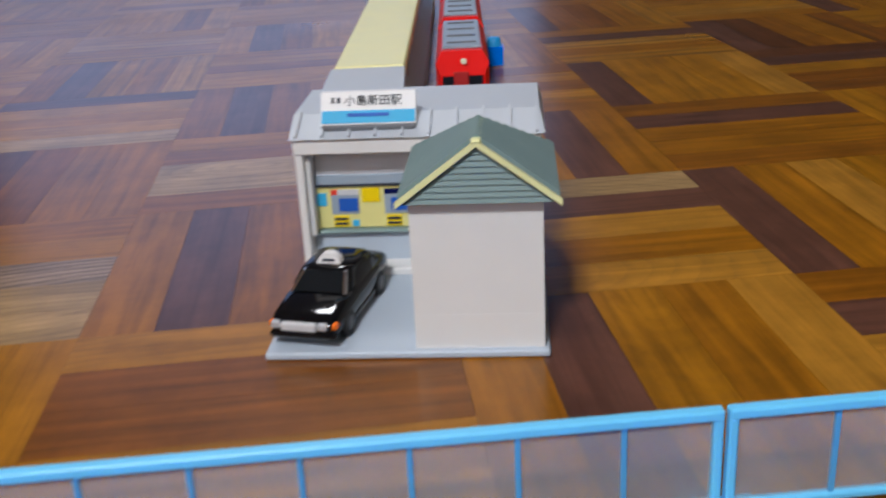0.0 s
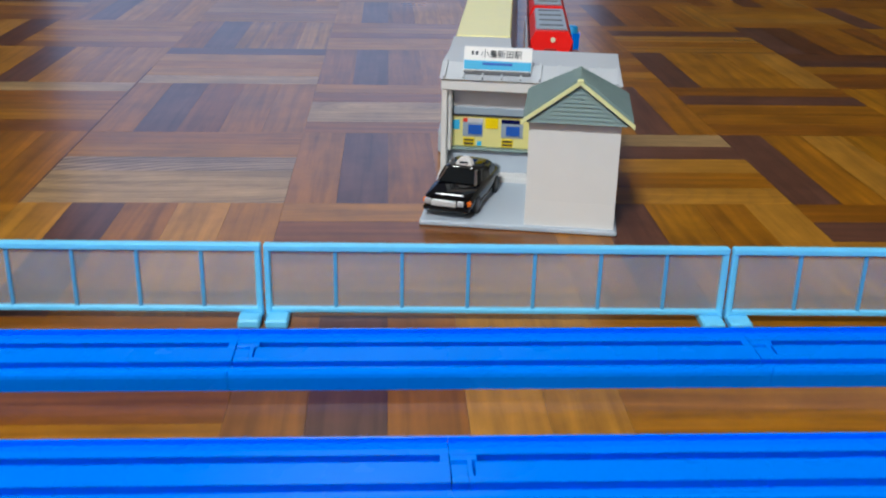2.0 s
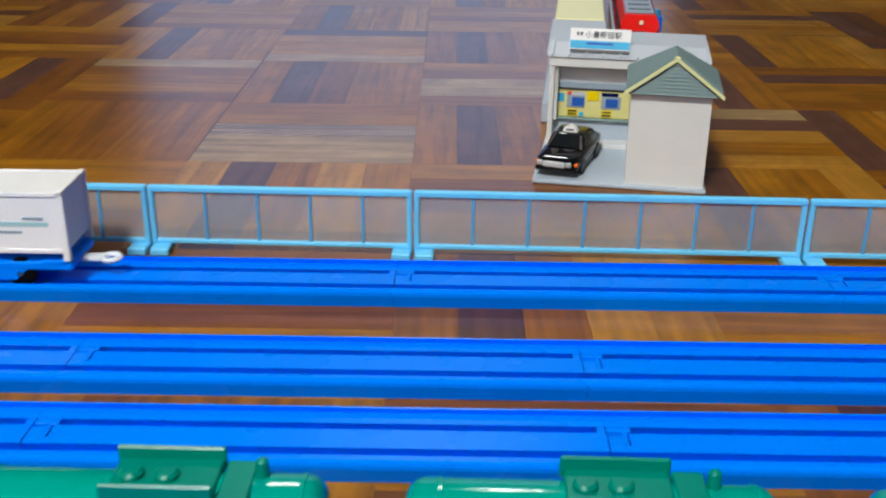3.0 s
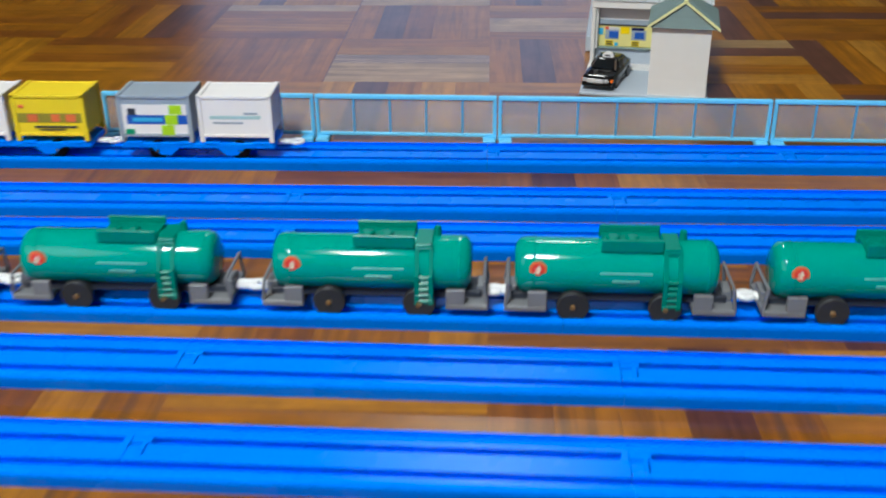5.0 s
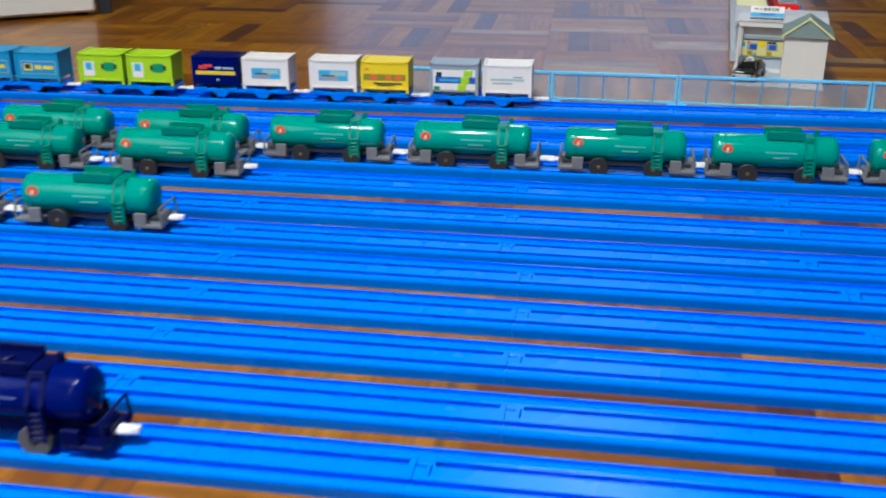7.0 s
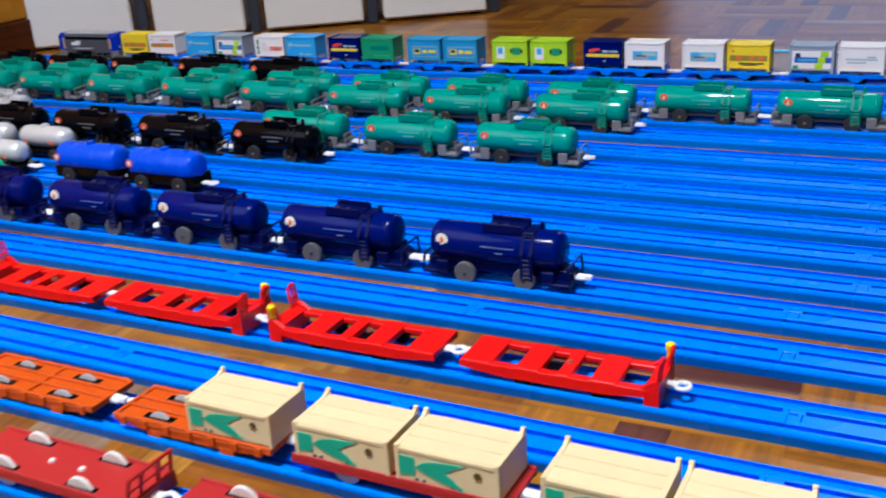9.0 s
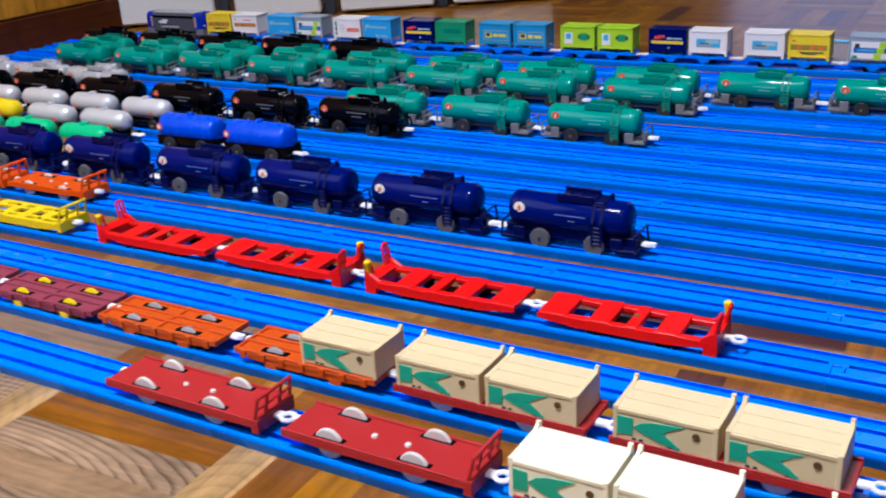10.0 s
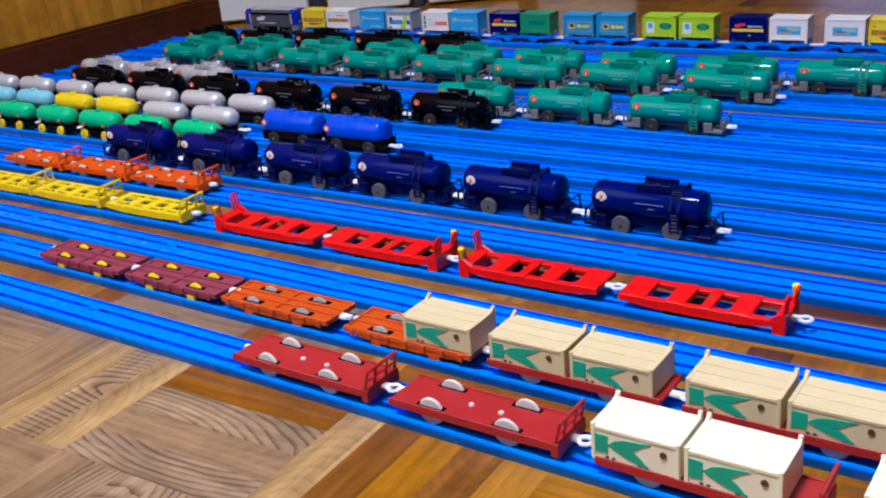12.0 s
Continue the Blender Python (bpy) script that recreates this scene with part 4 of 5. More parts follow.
short_blue = short_tanker(M["sky_blue"], M["dark_grey"], "light blue short toy tank wagon", "short tank wagons", mark=None)
place(short_blue, [on_track(10, x) for x in (-1.389, -1.481)])
blue = blue_tanker("bright blue toy tank wagon on black cradle", "blue tank wagons")
place(blue, [on_track(10, x) for x in (-0.7740, -0.8740)])
green = short_tanker(M["green"], M["yellow"], "bright green short toy tank wagon with yellow wheels", "short tank wagons")
place(green, [on_track(11, -0.982 - 0.0925 * k) for k in range(6)])

orange = ladder_flat(M["orange"], M["wheel_white"], 0.108, "orange flat toy wagon with end railing", "orange flat wagons", solid=True, big=0.0080)
place(orange, [on_track(13, x) for x in (-0.900, -1.018, -1.136)])
yellow = ladder_flat(M["yellow"], M["black"], 0.113, "yellow flat toy wagon with end railing and open floor", "yellow flat wagons")
place(yellow, [on_track(14, x) for x in (-0.852, -0.977, -1.096)])
red_l = red_flat(0.122, -1, "bright red flat toy wagon with slotted floor and railing")
place(red_l, [on_track(14, x) for x in (-0.6810, -0.3970)])
red_r = red_flat(0.122, 1, "bright red flat toy wagon with slotted floor and yellow lamp")
place(red_r, [on_track(14, x) for x in (-0.5480, -0.2570)])
maroon = slatted_flat(M["maroon"], M["yellow"], 0.113, "maroon low flat toy wagon with yellow wheels", "low flat wagons")
place(maroon, [on_track(16, x) for x in (-0.797, -0.675)])
rust = slatted_flat(M["rust"], M["wheel_grey"], 0.113, "brick orange low flat toy wagon with grey wheels", "low flat wagons")
place(rust, [on_track(16, x) for x in (-0.5555, -0.4260)])
under = ladder_flat(M["dark_red"], M["wheel_white"], 0.126, "dull red flat toy wagon carrying beige containers", "dull red flat wagons", rail=0, solid=True, big=0.0094, ring=True)
place(under, [on_track(16, x) for x in (-0.2930, -0.1530)])
dull = ladder_flat(M["dark_red"], M["wheel_white"], 0.122, "dull red flat toy wagon with large white wheels and end railing", "dull red flat wagons", solid=True, big=0.0094, ring=True)
place(dull, [on_track(17, x) for x in (-0.4690, -0.3270, -0.1790, -0.0370)])

beige = k_container(M["beige"], "beige slatted toy freight container with green print", "beige containers", 0.0205)
place(beige, [on_track(16, x, 0, 0.0180) for x in (-0.3970, -0.3245, -0.2635, -0.1850, -0.1240)])
cream = k_container(M["cream"], "cream white toy freight container with green print", "cream containers", 0.0226, 0.0266)
place(cream, [on_track(17, x, 0, 0.0180) for x in (-0.2155, -0.1600, -0.0680)])

# the container train
HEAD = -1.475
loco = locomotive()
loco.matrix_world = on_track(1, HEAD + 0.0655)
SQUARES = [("label_orange", 0.02, 0.14, 0.42, 0.58), ("label_orange", 0.22, 0.36, 0.42, 0.58), ("label_orange", -0.30, -0.16, 0.42, 0.58)]
C_YELLOW = ("cont_yellow", "yellow", [("label_olive", -0.44, 0.44, 0.40, 0.60)] + SQUARES + [("label_dark", -0.22, 0.36, 0.29, 0.33), ("label_dark", -0.16, 0.20, 0.24, 0.26), ("label_orange", -0.40, -0.33, 0.72, 0.78)])
C_WHITE = ("cont_white", "white", [("label_olive", -0.44, 0.44, 0.42, 0.60)] + SQUARES + [("label_red", -0.04, 0.24, 0.73, 0.77), ("label_red", -0.40, -0.35, 0.72, 0.79)])
C_BLUE = ("cont_blue", "sky blue", [("pale_print", -0.26, 0.34, 0.60, 0.67), ("pale_print", -0.42, -0.35, 0.56, 0.72), ("pale_print", -0.34, -0.28, 0.62, 0.76), ("pale_print", -0.44, -0.38, 0.46, 0.50),
                                    ("pale_print", -0.04, 0.04, 0.22, 0.30), ("pale_print", 0.12, 0.36, 0.22, 0.27)])
C_GREY = ("cont_grey", "grey", [("cont_white", -0.45, 0.45, 0.14, 0.80), ("label_blue", -0.38, 0.45, 0.38, 0.58), ("label_cyan", -0.30, 0.10, 0.44, 0.52), ("label_dark", -0.36, -0.25, 0.58, 0.72),
                                ("lime", 0.20, 0.37, 0.60, 0.79), ("lime", 0.14, 0.31, 0.38, 0.58), ("lime", 0.08, 0.25, 0.15, 0.36), ("cont_green", -0.41, -0.29, 0.17, 0.28)])
C_WHITE2 = ("cont_white", "white", [("cont_green", -0.43, -0.36, 0.62, 0.84), ("label_dark", -0.43, -0.36, 0.42, 0.58), ("cont_green", -0.43, -0.36, 0.22, 0.38), ("label_orange", 0.00, 0.45, 0.48, 0.56),
                                    ("label_red", 0.00, 0.45, 0.40, 0.45), ("wall_white", -0.26, -0.08, 0.38, 0.74)])
C_NAVY = ("navy", "navy blue", [("label_yellow", -0.42, 0.43, 0.42, 0.54), ("label_red", -0.35, -0.18, 0.60, 0.72), ("label_red", -0.24, -0.06, 0.66, 0.76), ("pale_print", 0.00, 0.14, 0.60, 0.68), ("pale_print", 0.17, 0.40, 0.61, 0.67),
                                ("pale_print", 0.02, 0.08, 0.24, 0.29)])
C_GREEN = ("cont_green", "green", [("teal_dark", -0.22, 0.34, 0.50, 0.68), ("jr_green", -0.12, 0.36, 0.24, 0.28)])
C_TEAL = ("cont_teal", "steel blue", [("cont_grey", -0.36, 0.42, 0.26, 0.70), ("cont_teal", -0.34, 0.40, 0.29, 0.67), ("label_yellow", -0.30, -0.10, 0.38, 0.60), ("label_dark", -0.27, -0.14, 0.44, 0.58),
                                      ("label_yellow", -0.04, 0.10, 0.42, 0.56), ("label_yellow", 0.14, 0.36, 0.43, 0.55)])
C_LIME = ("lime", "lime green", [("cont_white", -0.38, -0.14, 0.26, 0.74), ("label_cyan", -0.33, -0.19, 0.46, 0.70), ("label_dark", 0.02, 0.36, 0.50, 0.66), ("cont_green", 0.08, 0.30, 0.44, 0.72)])
C_PALE = ("cont_white", "white", [("label_cyan", -0.30, 0.32, 0.34, 0.68), ("cont_grey", -0.26, 0.10, 0.36, 0.50), ("pale_print", -0.06, 0.28, 0.50, 0.64), ("label_dark", -0.22, 0.04, 0.48, 0.52)])
C_MIST = ("cont_white", "white", [("pale_print", -0.34, 0.34, 0.50, 0.57), ("cont_grey", -0.30, 0.10, 0.40, 0.44), ("cont_grey", 0.12, 0.30, 0.60, 0.64)])
TRAIN = [(C_YELLOW, C_WHITE), (C_BLUE, C_GREY), (C_WHITE2, C_BLUE), (C_NAVY, C_GREEN), (C_TEAL, C_TEAL), (C_LIME, C_LIME), (C_NAVY, C_PALE),
         (C_PALE, C_YELLOW), (C_GREY, C_MIST)]
flat, kept = container_flat("blue plastic toy container wagon in a train"), {}
for k, pair in enumerate(TRAIN):
    x = HEAD + 0.1425 + 0.056 + 0.1346 * k
    if k == 0:
        flat.matrix_world = on_track(1, x)
    else:
        copy_thing(flat, on_track(1, x))
    for s, spec in zip((-0.0290, 0.0290), pair):
        mat, word, marks = spec
        key = id(spec)
        m = on_track(1, x + s, 0, 0.0197)
        if key in kept:
            copy_thing(kept[key], m)
        else:
            kept[key] = small_container(M[mat], f"{word} toy freight container with printed sides on a wagon", marks=[(M[a], *r) for a, *r in marks])
            kept[key].matrix_world = m


# ---- the fence ----
def fence_panel(x0, x1, bays):
    f = thing("fence_panel", "pale blue toy fence panel with clouded clear sheet", "toy fence", "fence panels")
    f.location = (0, 0.0335, 0)
    blocks("top_rail", M["fence"], f, (x0, x1, -0.0020, 0.0020, 0.0335, 0.0368))
    blocks("bottom_rail", M["fence"], f, (x0, x1, -0.0016, 0.0016, 0.0040, 0.0066))
    for x in (x0, x1 - 0.0028):
        blocks("end_post", M["fence"], f, (x, x + 0.0028, -0.0018, 0.0018, 0.0020, 0.0340))
    for k in range(1, bays):
        x = x0 + 0.0018 + (x1 - x0) * k / bays
        blocks("bar", M["fence_bar_veiled"], f, (x - 0.0008, x + 0.0008, -0.0009, 0.0009, 0.0062, 0.0338), ch=0.0002)
    for x in (x0 + 0.0005, x1 - 0.0105):
        blocks("foot", M["fence"], f, (x, x + 0.0100, -0.0100, 0.0060, 0.0, 0.0042), ch=0.0008)
    bm = bmesh.new()
    box(bm, x0 + 0.0026, x1 - 0.0026, -0.0003, 0.0003, 0.0064, 0.0337, 0.0)
    part("sheet", bm, M["veil"], f, "clouded clear sheet")
    return f


for a, b, n in ((-0.2930, -0.1262, 6), (-0.1252, 0.0150, 5), (0.0162, 0.2218, 7), (0.2232, 0.4290, 7), (0.4302, 0.6360, 7)):
    fence_panel(a, b, n)

# ---- the station ----
STATION = pose(0.086, 0.155, 0, 0, 0, -8.5)


def at_station(ob):
    ob.matrix_world = STATION
    return ob


plate = at_station(thing("ground_plate", "blue-grey plastic plate under a toy station", "toy ground"))
blocks("plate", M["base_grey"], plate, (-0.001, 0.1085, 0.0, 0.144, 0.0, 0.0030), ch=0.0007)
blocks("step", M["wall_white"], plate, (0.000, 0.058, 0.0745, 0.086, 0.0028, 0.0065), ch=0.0005)

hall = at_station(thing("station_hall", "white toy station hall with grey roof and ticket window", "toy station"))
blocks("wall", M["wall_white"], hall, (0.0012, 0.0048, 0.0760, 0.1400, 0.0030, 0.0600), (0.0600, 0.1075, 0.0760, 0.1400, 0.0030, 0.0600),
       (0.0012, 0.1075, 0.1100, 0.1400, 0.0030, 0.0600))
blocks("fascia", M["wall_white"], hall, (0.0008, 0.1080, 0.0752, 0.1405, 0.0595, 0.0668))
blocks("counter", M["base_grey"], hall, (0.0048, 0.0600, 0.0860, 0.1100, 0.0030, 0.0205))
blocks("sill", M["slate"], hall, (0.0048, 0.0600, 0.0830, 0.1000, 0.0200, 0.0215))
yellow_wall = blocks("ticket_wall", M["ticket_yellow"], hall, (0.0048, 0.0600, 0.0865, 0.1100, 0.0215, 0.0417), label="pale yellow ticket wall with screens")
blocks("window_strip", M["grey_window"], hall, (0.0072, 0.0600, 0.0862, 0.1000, 0.0419, 0.0586), label="grey glazed strip")
blocks("window_shade", M["cont_grey"], hall, (0.0072, 0.0600, 0.0856, 0.0870, 0.0424, 0.0472))
blocks("window_bar", M["label_dark"], hall, (0.0070, 0.0600, 0.0852, 0.0870, 0.0417, 0.0424), (0.0070, 0.0600, 0.0852, 0.0870, 0.0584, 0.0594), ch=0.0002)
blocks("jamb", M["wall_white"], hall, (0.0046, 0.0072, 0.0790, 0.0900, 0.0205, 0.0600))
for m, x0, x1, z0, z1 in ((M["label_cyan"], 0.0072, 0.0117, 0.0325, 0.0385), (M["label_red"], 0.0137, 0.0167, 0.0375, 0.0400), (M["grey_window"], 0.0167, 0.0262, 0.0375, 0.0400),
                          (M["cont_grey"], 0.0137, 0.0262, 0.0285, 0.0375), (M["label_blue"], 0.0172, 0.0257, 0.0300, 0.0360), (M["yellow"], 0.0277, 0.0357, 0.0340, 0.0405),
                          (M["navy_dark"], 0.0377, 0.0492, 0.0375, 0.0400), (M["cont_grey"], 0.0377, 0.0512, 0.0285, 0.0375), (M["label_blue"], 0.0407, 0.0492, 0.0300, 0.0360),
                          (M["yellow"], 0.0142, 0.0212, 0.0225, 0.0275), (M["label_dark"], 0.0147, 0.0207, 0.0257, 0.0267), (M["label_dark"], 0.0147, 0.0207, 0.0235, 0.0245),
                          (M["yellow"], 0.0382, 0.0452, 0.0225, 0.0275), (M["label_dark"], 0.0387, 0.0447, 0.0257, 0.0267), (M["label_dark"], 0.0387, 0.0447, 0.0235, 0.0245),
                          (M["label_cyan"], 0.0227, 0.0257, 0.0225, 0.0255)):
    depth = 0.0005 if m in (M["label_dark"], M["label_blue"]) else 0.0
    bm = bmesh.new()
    box(bm, x0, x1, 0.0860 - depth, 0.0868, z0, z1, 0.0001)
    part("ticket_machine_panel", bm, m, yellow_wall)
bm = bmesh.new()
hull(bm, [(x, 0.0738, 0.0668) for x in (0.0000, 0.1095)] + [(x, 0.1415, 0.0668) for x in (-0.0020, 0.1095)] + [(x, y, 0.0735) for x in (-0.0005, 0.1075) for y in (0.092, 0.139)])
roof = part("roof", bm, M["roof_grey"], hall, "pale grey ribbed roof")
for k in range(10):
    x = 0.0020 + 0.0115 * k
    bm = bmesh.new()
    hull(bm, [(x + dx, y, z) for dx in (0, 0.0012) for y, z in ((0.0742, 0.0684), (0.0920, 0.0750), (0.0920, 0.0725), (0.0750, 0.0664))])
    part("roof_rib", bm, M["roof_grey"], roof)

sign = at_station(thing("station_sign", "white and blue station name sign on the roof", "sign"))
bm = bmesh.new()
hull(bm, [(x, y, z) for x in (0.0135, 0.0545) for y, z in ((0.0800, 0.0712), (0.0830, 0.0712), (0.0860, 0.0842), (0.0890, 0.0842))])
board = part("board", bm, M["cont_white"], sign)
SLOPE = (0.0860 - 0.0800, 0.0842 - 0.0712)


def on_board(name, mat, x0, x1, f0, f1, lift):
    bm = bmesh.new()
    pts = []
    for f in (f0, f1):
        y, z = 0.0800 + SLOPE[0] * f, 0.0712 + SLOPE[1] * f
        for x in (x0, x1):
            pts += [(x, y - lift, z), (x, y + 0.0004, z)]
    hull(bm, pts)
    return part(name, bm, mat, board)


on_board("blue_band", M["label_cyan"], 0.0138, 0.0542, 0.06, 0.44, 0.0003)
on_board("romanised_name_bar", M["label_blue"], 0.0250, 0.0430, 0.26, 0.36, 0.0006)
for x in (0.0180, 0.0205):
    on_board("line_code_bar", M["label_dark"], x, x + 0.0015, 0.68, 0.84, 0.0004)
text = bpy.data.curves.new("station_name", "FONT")
text.body, text.size, text.extrude = "小島新田駅", 0.0050, 0.0002
text.align_x, text.align_y = "CENTER", "CENTER"
text.materials.append(M["label_dark"])
name_plate = new("station_name", text)
name_plate.parent = board
f = 0.72
name_plate.matrix_local = pose(0.0362, 0.0800 + SLOPE[0] * f - 0.0004, 0.0712 + SLOPE[1] * f, 90 - math.degrees(math.atan2(SLOPE[0], SLOPE[1])), 0, 0)
blocks("bracket", M["grey"], sign, (0.0138, 0.0542, 0.0785, 0.0850, 0.0690, 0.0714))

annex = at_station(thing("station_annex", "white toy building with grey-green shingled gable roof", "toy building"))
bm = bmesh.new()
extrude_pts = [(0.0575, 0.0030), (0.1065, 0.0030), (0.1065, 0.0632), (0.0826, 0.0800), (0.0575, 0.0632)]
one = [bm.verts.new((x, 0.0030, z)) for x, z in extrude_pts]
two = [bm.verts.new((x, 0.0740 if z < 0.07 else 0.0300, z)) for x, z in extrude_pts]
for i in range(5):
    bm.faces.new((one[i], one[(i + 1) % 5], two[(i + 1) % 5], two[i]))
bm.faces.new(one), bm.faces.new(list(reversed(two)))
part("wall", bm, M["wall_white"], annex)
blocks("plinth", M["wall_white"], annex, (0.05745, 0.10655, 0.00294, 0.07405, 0.0030, 0.0172), ch=0.00002)
RIDGE, EAVE, MID = 0.0852, 0.0632, 0.0832
gable = None
for k in range(9):
    z0, z1 = 0.0626 + 0.0023 * k, 0.0626 + 0.0023 * (k + 1)
    half0 = (RIDGE - 0.0018 - z0) / (RIDGE - EAVE) * 0.0285
    half1 = max(0.0006, (RIDGE - 0.0018 - z1) / (RIDGE - EAVE) * 0.0285)
    if half0 < 0.001:
        break
    bm = bmesh.new()
    hull(bm, [(MID - half0, -0.0014, z0), (MID + half0, -0.0014, z0), (MID - half0, 0.0034, z0), (MID + half0, 0.0034, z0),
              (MID - half1, -0.0006, z1), (MID + half1, -0.0006, z1), (MID - half1, 0.0034, z1), (MID + half1, 0.0034, z1)])
    part("gable_board", bm, M["slate"], annex)
BACK_EAVE, BACK_RIDGE, OUT = 0.0640, 0.0270, 0.0292


def slope_strip(bm, s, v0, v1, lift):
    """A strip of the hipped slope between two depths, cut short along the hip."""
    pts = []
    for v in (v0, v1):
        up = 0.0 if v <= BACK_RIDGE else (v - BACK_RIDGE) / (BACK_EAVE - BACK_RIDGE)
        for u in (up, 1.0):
            z = RIDGE + (EAVE - RIDGE) * u
            pts += [(MID + s * OUT * u, v, z + lift), (MID + s * OUT * u, v, z - 0.0016)]
    hull(bm, pts)


for s in (-1, 1):
    bm = bmesh.new()
    slope_strip(bm, s, -0.0015, BACK_RIDGE, 0.0)
    slope_strip(bm, s, BACK_RIDGE, BACK_EAVE - 0.001, 0.0)
    side = part("roof_slope", bm, M["slate"], annex, "grey-green ribbed roof")
    for k in range(15):
        bm = bmesh.new()
        slope_strip(bm, s, 0.0010 + 0.0042 * k, 0.0029 + 0.0042 * k, 0.0027)
        part("shingle_rib", bm, M["slate"], side)
    bm = bmesh.new()
    hull(bm, [(MID + s * u, v, z + d) for v in (-0.0030, -0.0012) for d in (0.0011, -0.0012) for u, z in ((0.0, RIDGE), (OUT + 0.0008, EAVE - 0.0004))])
    part("rake_trim", bm, M["trim"], annex, "pale yellow roof edge")
bm = bmesh.new()
hull(bm, [(MID, BACK_RIDGE, RIDGE), (MID, BACK_RIDGE, RIDGE - 0.003)] + [(MID + s * OUT, BACK_EAVE, EAVE - d) for s in (-1, 1) for d in (0.0, 0.0016)])
part("roof_hip", bm, M["slate"], annex)
blocks("ridge_cap", M["trim"], annex, (MID - 0.0018, MID + 0.0018, -0.0030, BACK_RIDGE, RIDGE - 0.0006, RIDGE + 0.0013), label="pale yellow ridge cap")

# the platform and the train behind the station
BEHIND = pose(0.1245, 0.295, 0, 0, 0, -5.5)
platform = thing("station_platform", "toy platform with pale yellow roof and grey end roof", "toy platform")
platform.matrix_world = BEHIND
blocks("slab", M["base_grey"], platform, (-0.026, 0.026, 0.0, 0.70, 0.0, 0.016), ch=0.001)
bm = bmesh.new()
hull(bm, [(x, 0.0, z) for x in (-0.024, 0.024) for z in (0.052, 0.055)] + [(x, 0.112, z) for x in (-0.023, 0.0205) for z in (0.056, 0.059)])
part("end_roof", bm, M["roof_grey"], platform)
blocks("roof", M["pale_yellow"], platform, (-0.0215, 0.0205, 0.112, 0.70, 0.052, 0.060), ch=0.001, label="pale yellow long roof")
for k in range(6):
    for x in (-0.012, 0.010):
        blocks("post", M["wall_white"], platform, (x, x + 0.003, 0.03 + 0.125 * k, 0.033 + 0.125 * k, 0.016, 0.053))
for k in range(2):
    track = thing("platform_track", "grey toy track beside the platform", "toy track")
    track.matrix_world = BEHIND @ pose(0.0545, 0.10 + 0.215 * k, 0)
    blocks("bed", M["base_grey"], track, (-0.0195, 0.0195, 0.0, 0.2145, 0.0, 0.008), ch=0.001)


def red_train_car():
    car = thing("train_car", "red toy passenger train car with grey roof", "toy train", "red train cars")
    w = 0.0178
    bm = bmesh.new()
    hull(bm, [(x, y, z) for x in (-w, w) for y in (0.006, 0.126) for z in (0.016, 0.043)] + [(x, y, 0.050) for x in (-w + 0.004, w - 0.004) for y in (0.012, 0.124)]
         + [(x, 0.0, z) for x in (-w + 0.003, w - 0.003) for z in (0.018, 0.036)])
    part("body", bm, M["red"], car)
    blocks("roof", M["cont_grey"], car, (-w + 0.0045, w - 0.0045, 0.018, 0.122, 0.0495, 0.0520), ch=0.0010, label="grey roof with vents")
    for k in range(4):
        y = 0.028 + 0.026 * k
        blocks("roof_vent", M["grey"], car, (-0.010, 0.010, y, y + 0.003, 0.0517, 0.0530))
    bm = bmesh.new()
    hull(bm, [(x, -0.0004, z) for x in (-w + 0.0045, w - 0.0045) for z in (0.026, 0.035)] + [(x, 0.0052, 0.0405) for x in (-w + 0.0030, w - 0.0030)] + [(x, 0.004, 0.026) for x in (-w + 0.003, w - 0.003)])
    part("windscreen", bm, M["dark_window"], car)
    blocks("door", M["dark_red"], car, (-0.0060, 0.0040, -0.0016, 0.0010, 0.017, 0.038))
    bm = bmesh.new()
    lathe(bm, [(0.0034, 0.0022), (0.0020, 0.0018)], "Y", 12, (0.001, 0, 0.0445))
    part("headlight", bm, M["cream"], car, smooth=True)
    for x in (-w - 0.0004, w):
        blocks("side_window", M["dark_window"], car, (x, x + 0.0004, 0.016, 0.118, 0.030, 0.040), ch=0.0001)
    blocks("underframe", M["black"], car, (-0.013, 0.013, 0.012, 0.116, 0.008, 0.017))
    return car


passenger = red_train_car()
passenger.matrix_world = BEHIND @ pose(0.0545, 0.185, 0)
copy_thing(passenger, BEHIND @ pose(0.0545, 0.320, 0))
copy_thing(passenger, BEHIND @ pose(0.0545, 0.455, 0))
bucket = thing("blue_block", "small bright blue plastic part on the floor beside the train", "toy part")
bucket.matrix_world = pose(0.243, 0.672, 0, 0, 0, -5) @ Matrix.Scale(0.72, 4)
bm = bmesh.new()
hull(bm, [(x, y, 0.0) for x in (-0.010, 0.010) for y in (-0.009, 0.009)] + [(x, y, 0.022) for x in (-0.011, 0.011) for y in (-0.010, 0.010)])
part("block", bm, M["track"], bucket)
bm = bmesh.new()
lathe(bm, [(0.0215, 0.009), (0.030, 0.008), (0.032, 0.006)], "Z", 18)
part("cap", bm, M["cont_blue"], bucket, smooth=True)


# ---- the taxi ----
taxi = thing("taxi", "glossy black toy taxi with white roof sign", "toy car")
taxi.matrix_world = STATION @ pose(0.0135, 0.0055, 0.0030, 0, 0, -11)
TAXI_W = 0.0145


def loft(bm, loops):
    """Skin over rings of equal count, closed at both ends."""
    made = [[bm.verts.new(p) for p in loop] for loop in loops]
    n = len(made[0])
    for one, two in zip(made, made[1:]):
        for i in range(n):
            bm.faces.new((one[i], one[(i + 1) % n], two[(i + 1) % n], two[i]))
    bm.faces.new(list(reversed(made[0]))), bm.faces.new(made[-1])


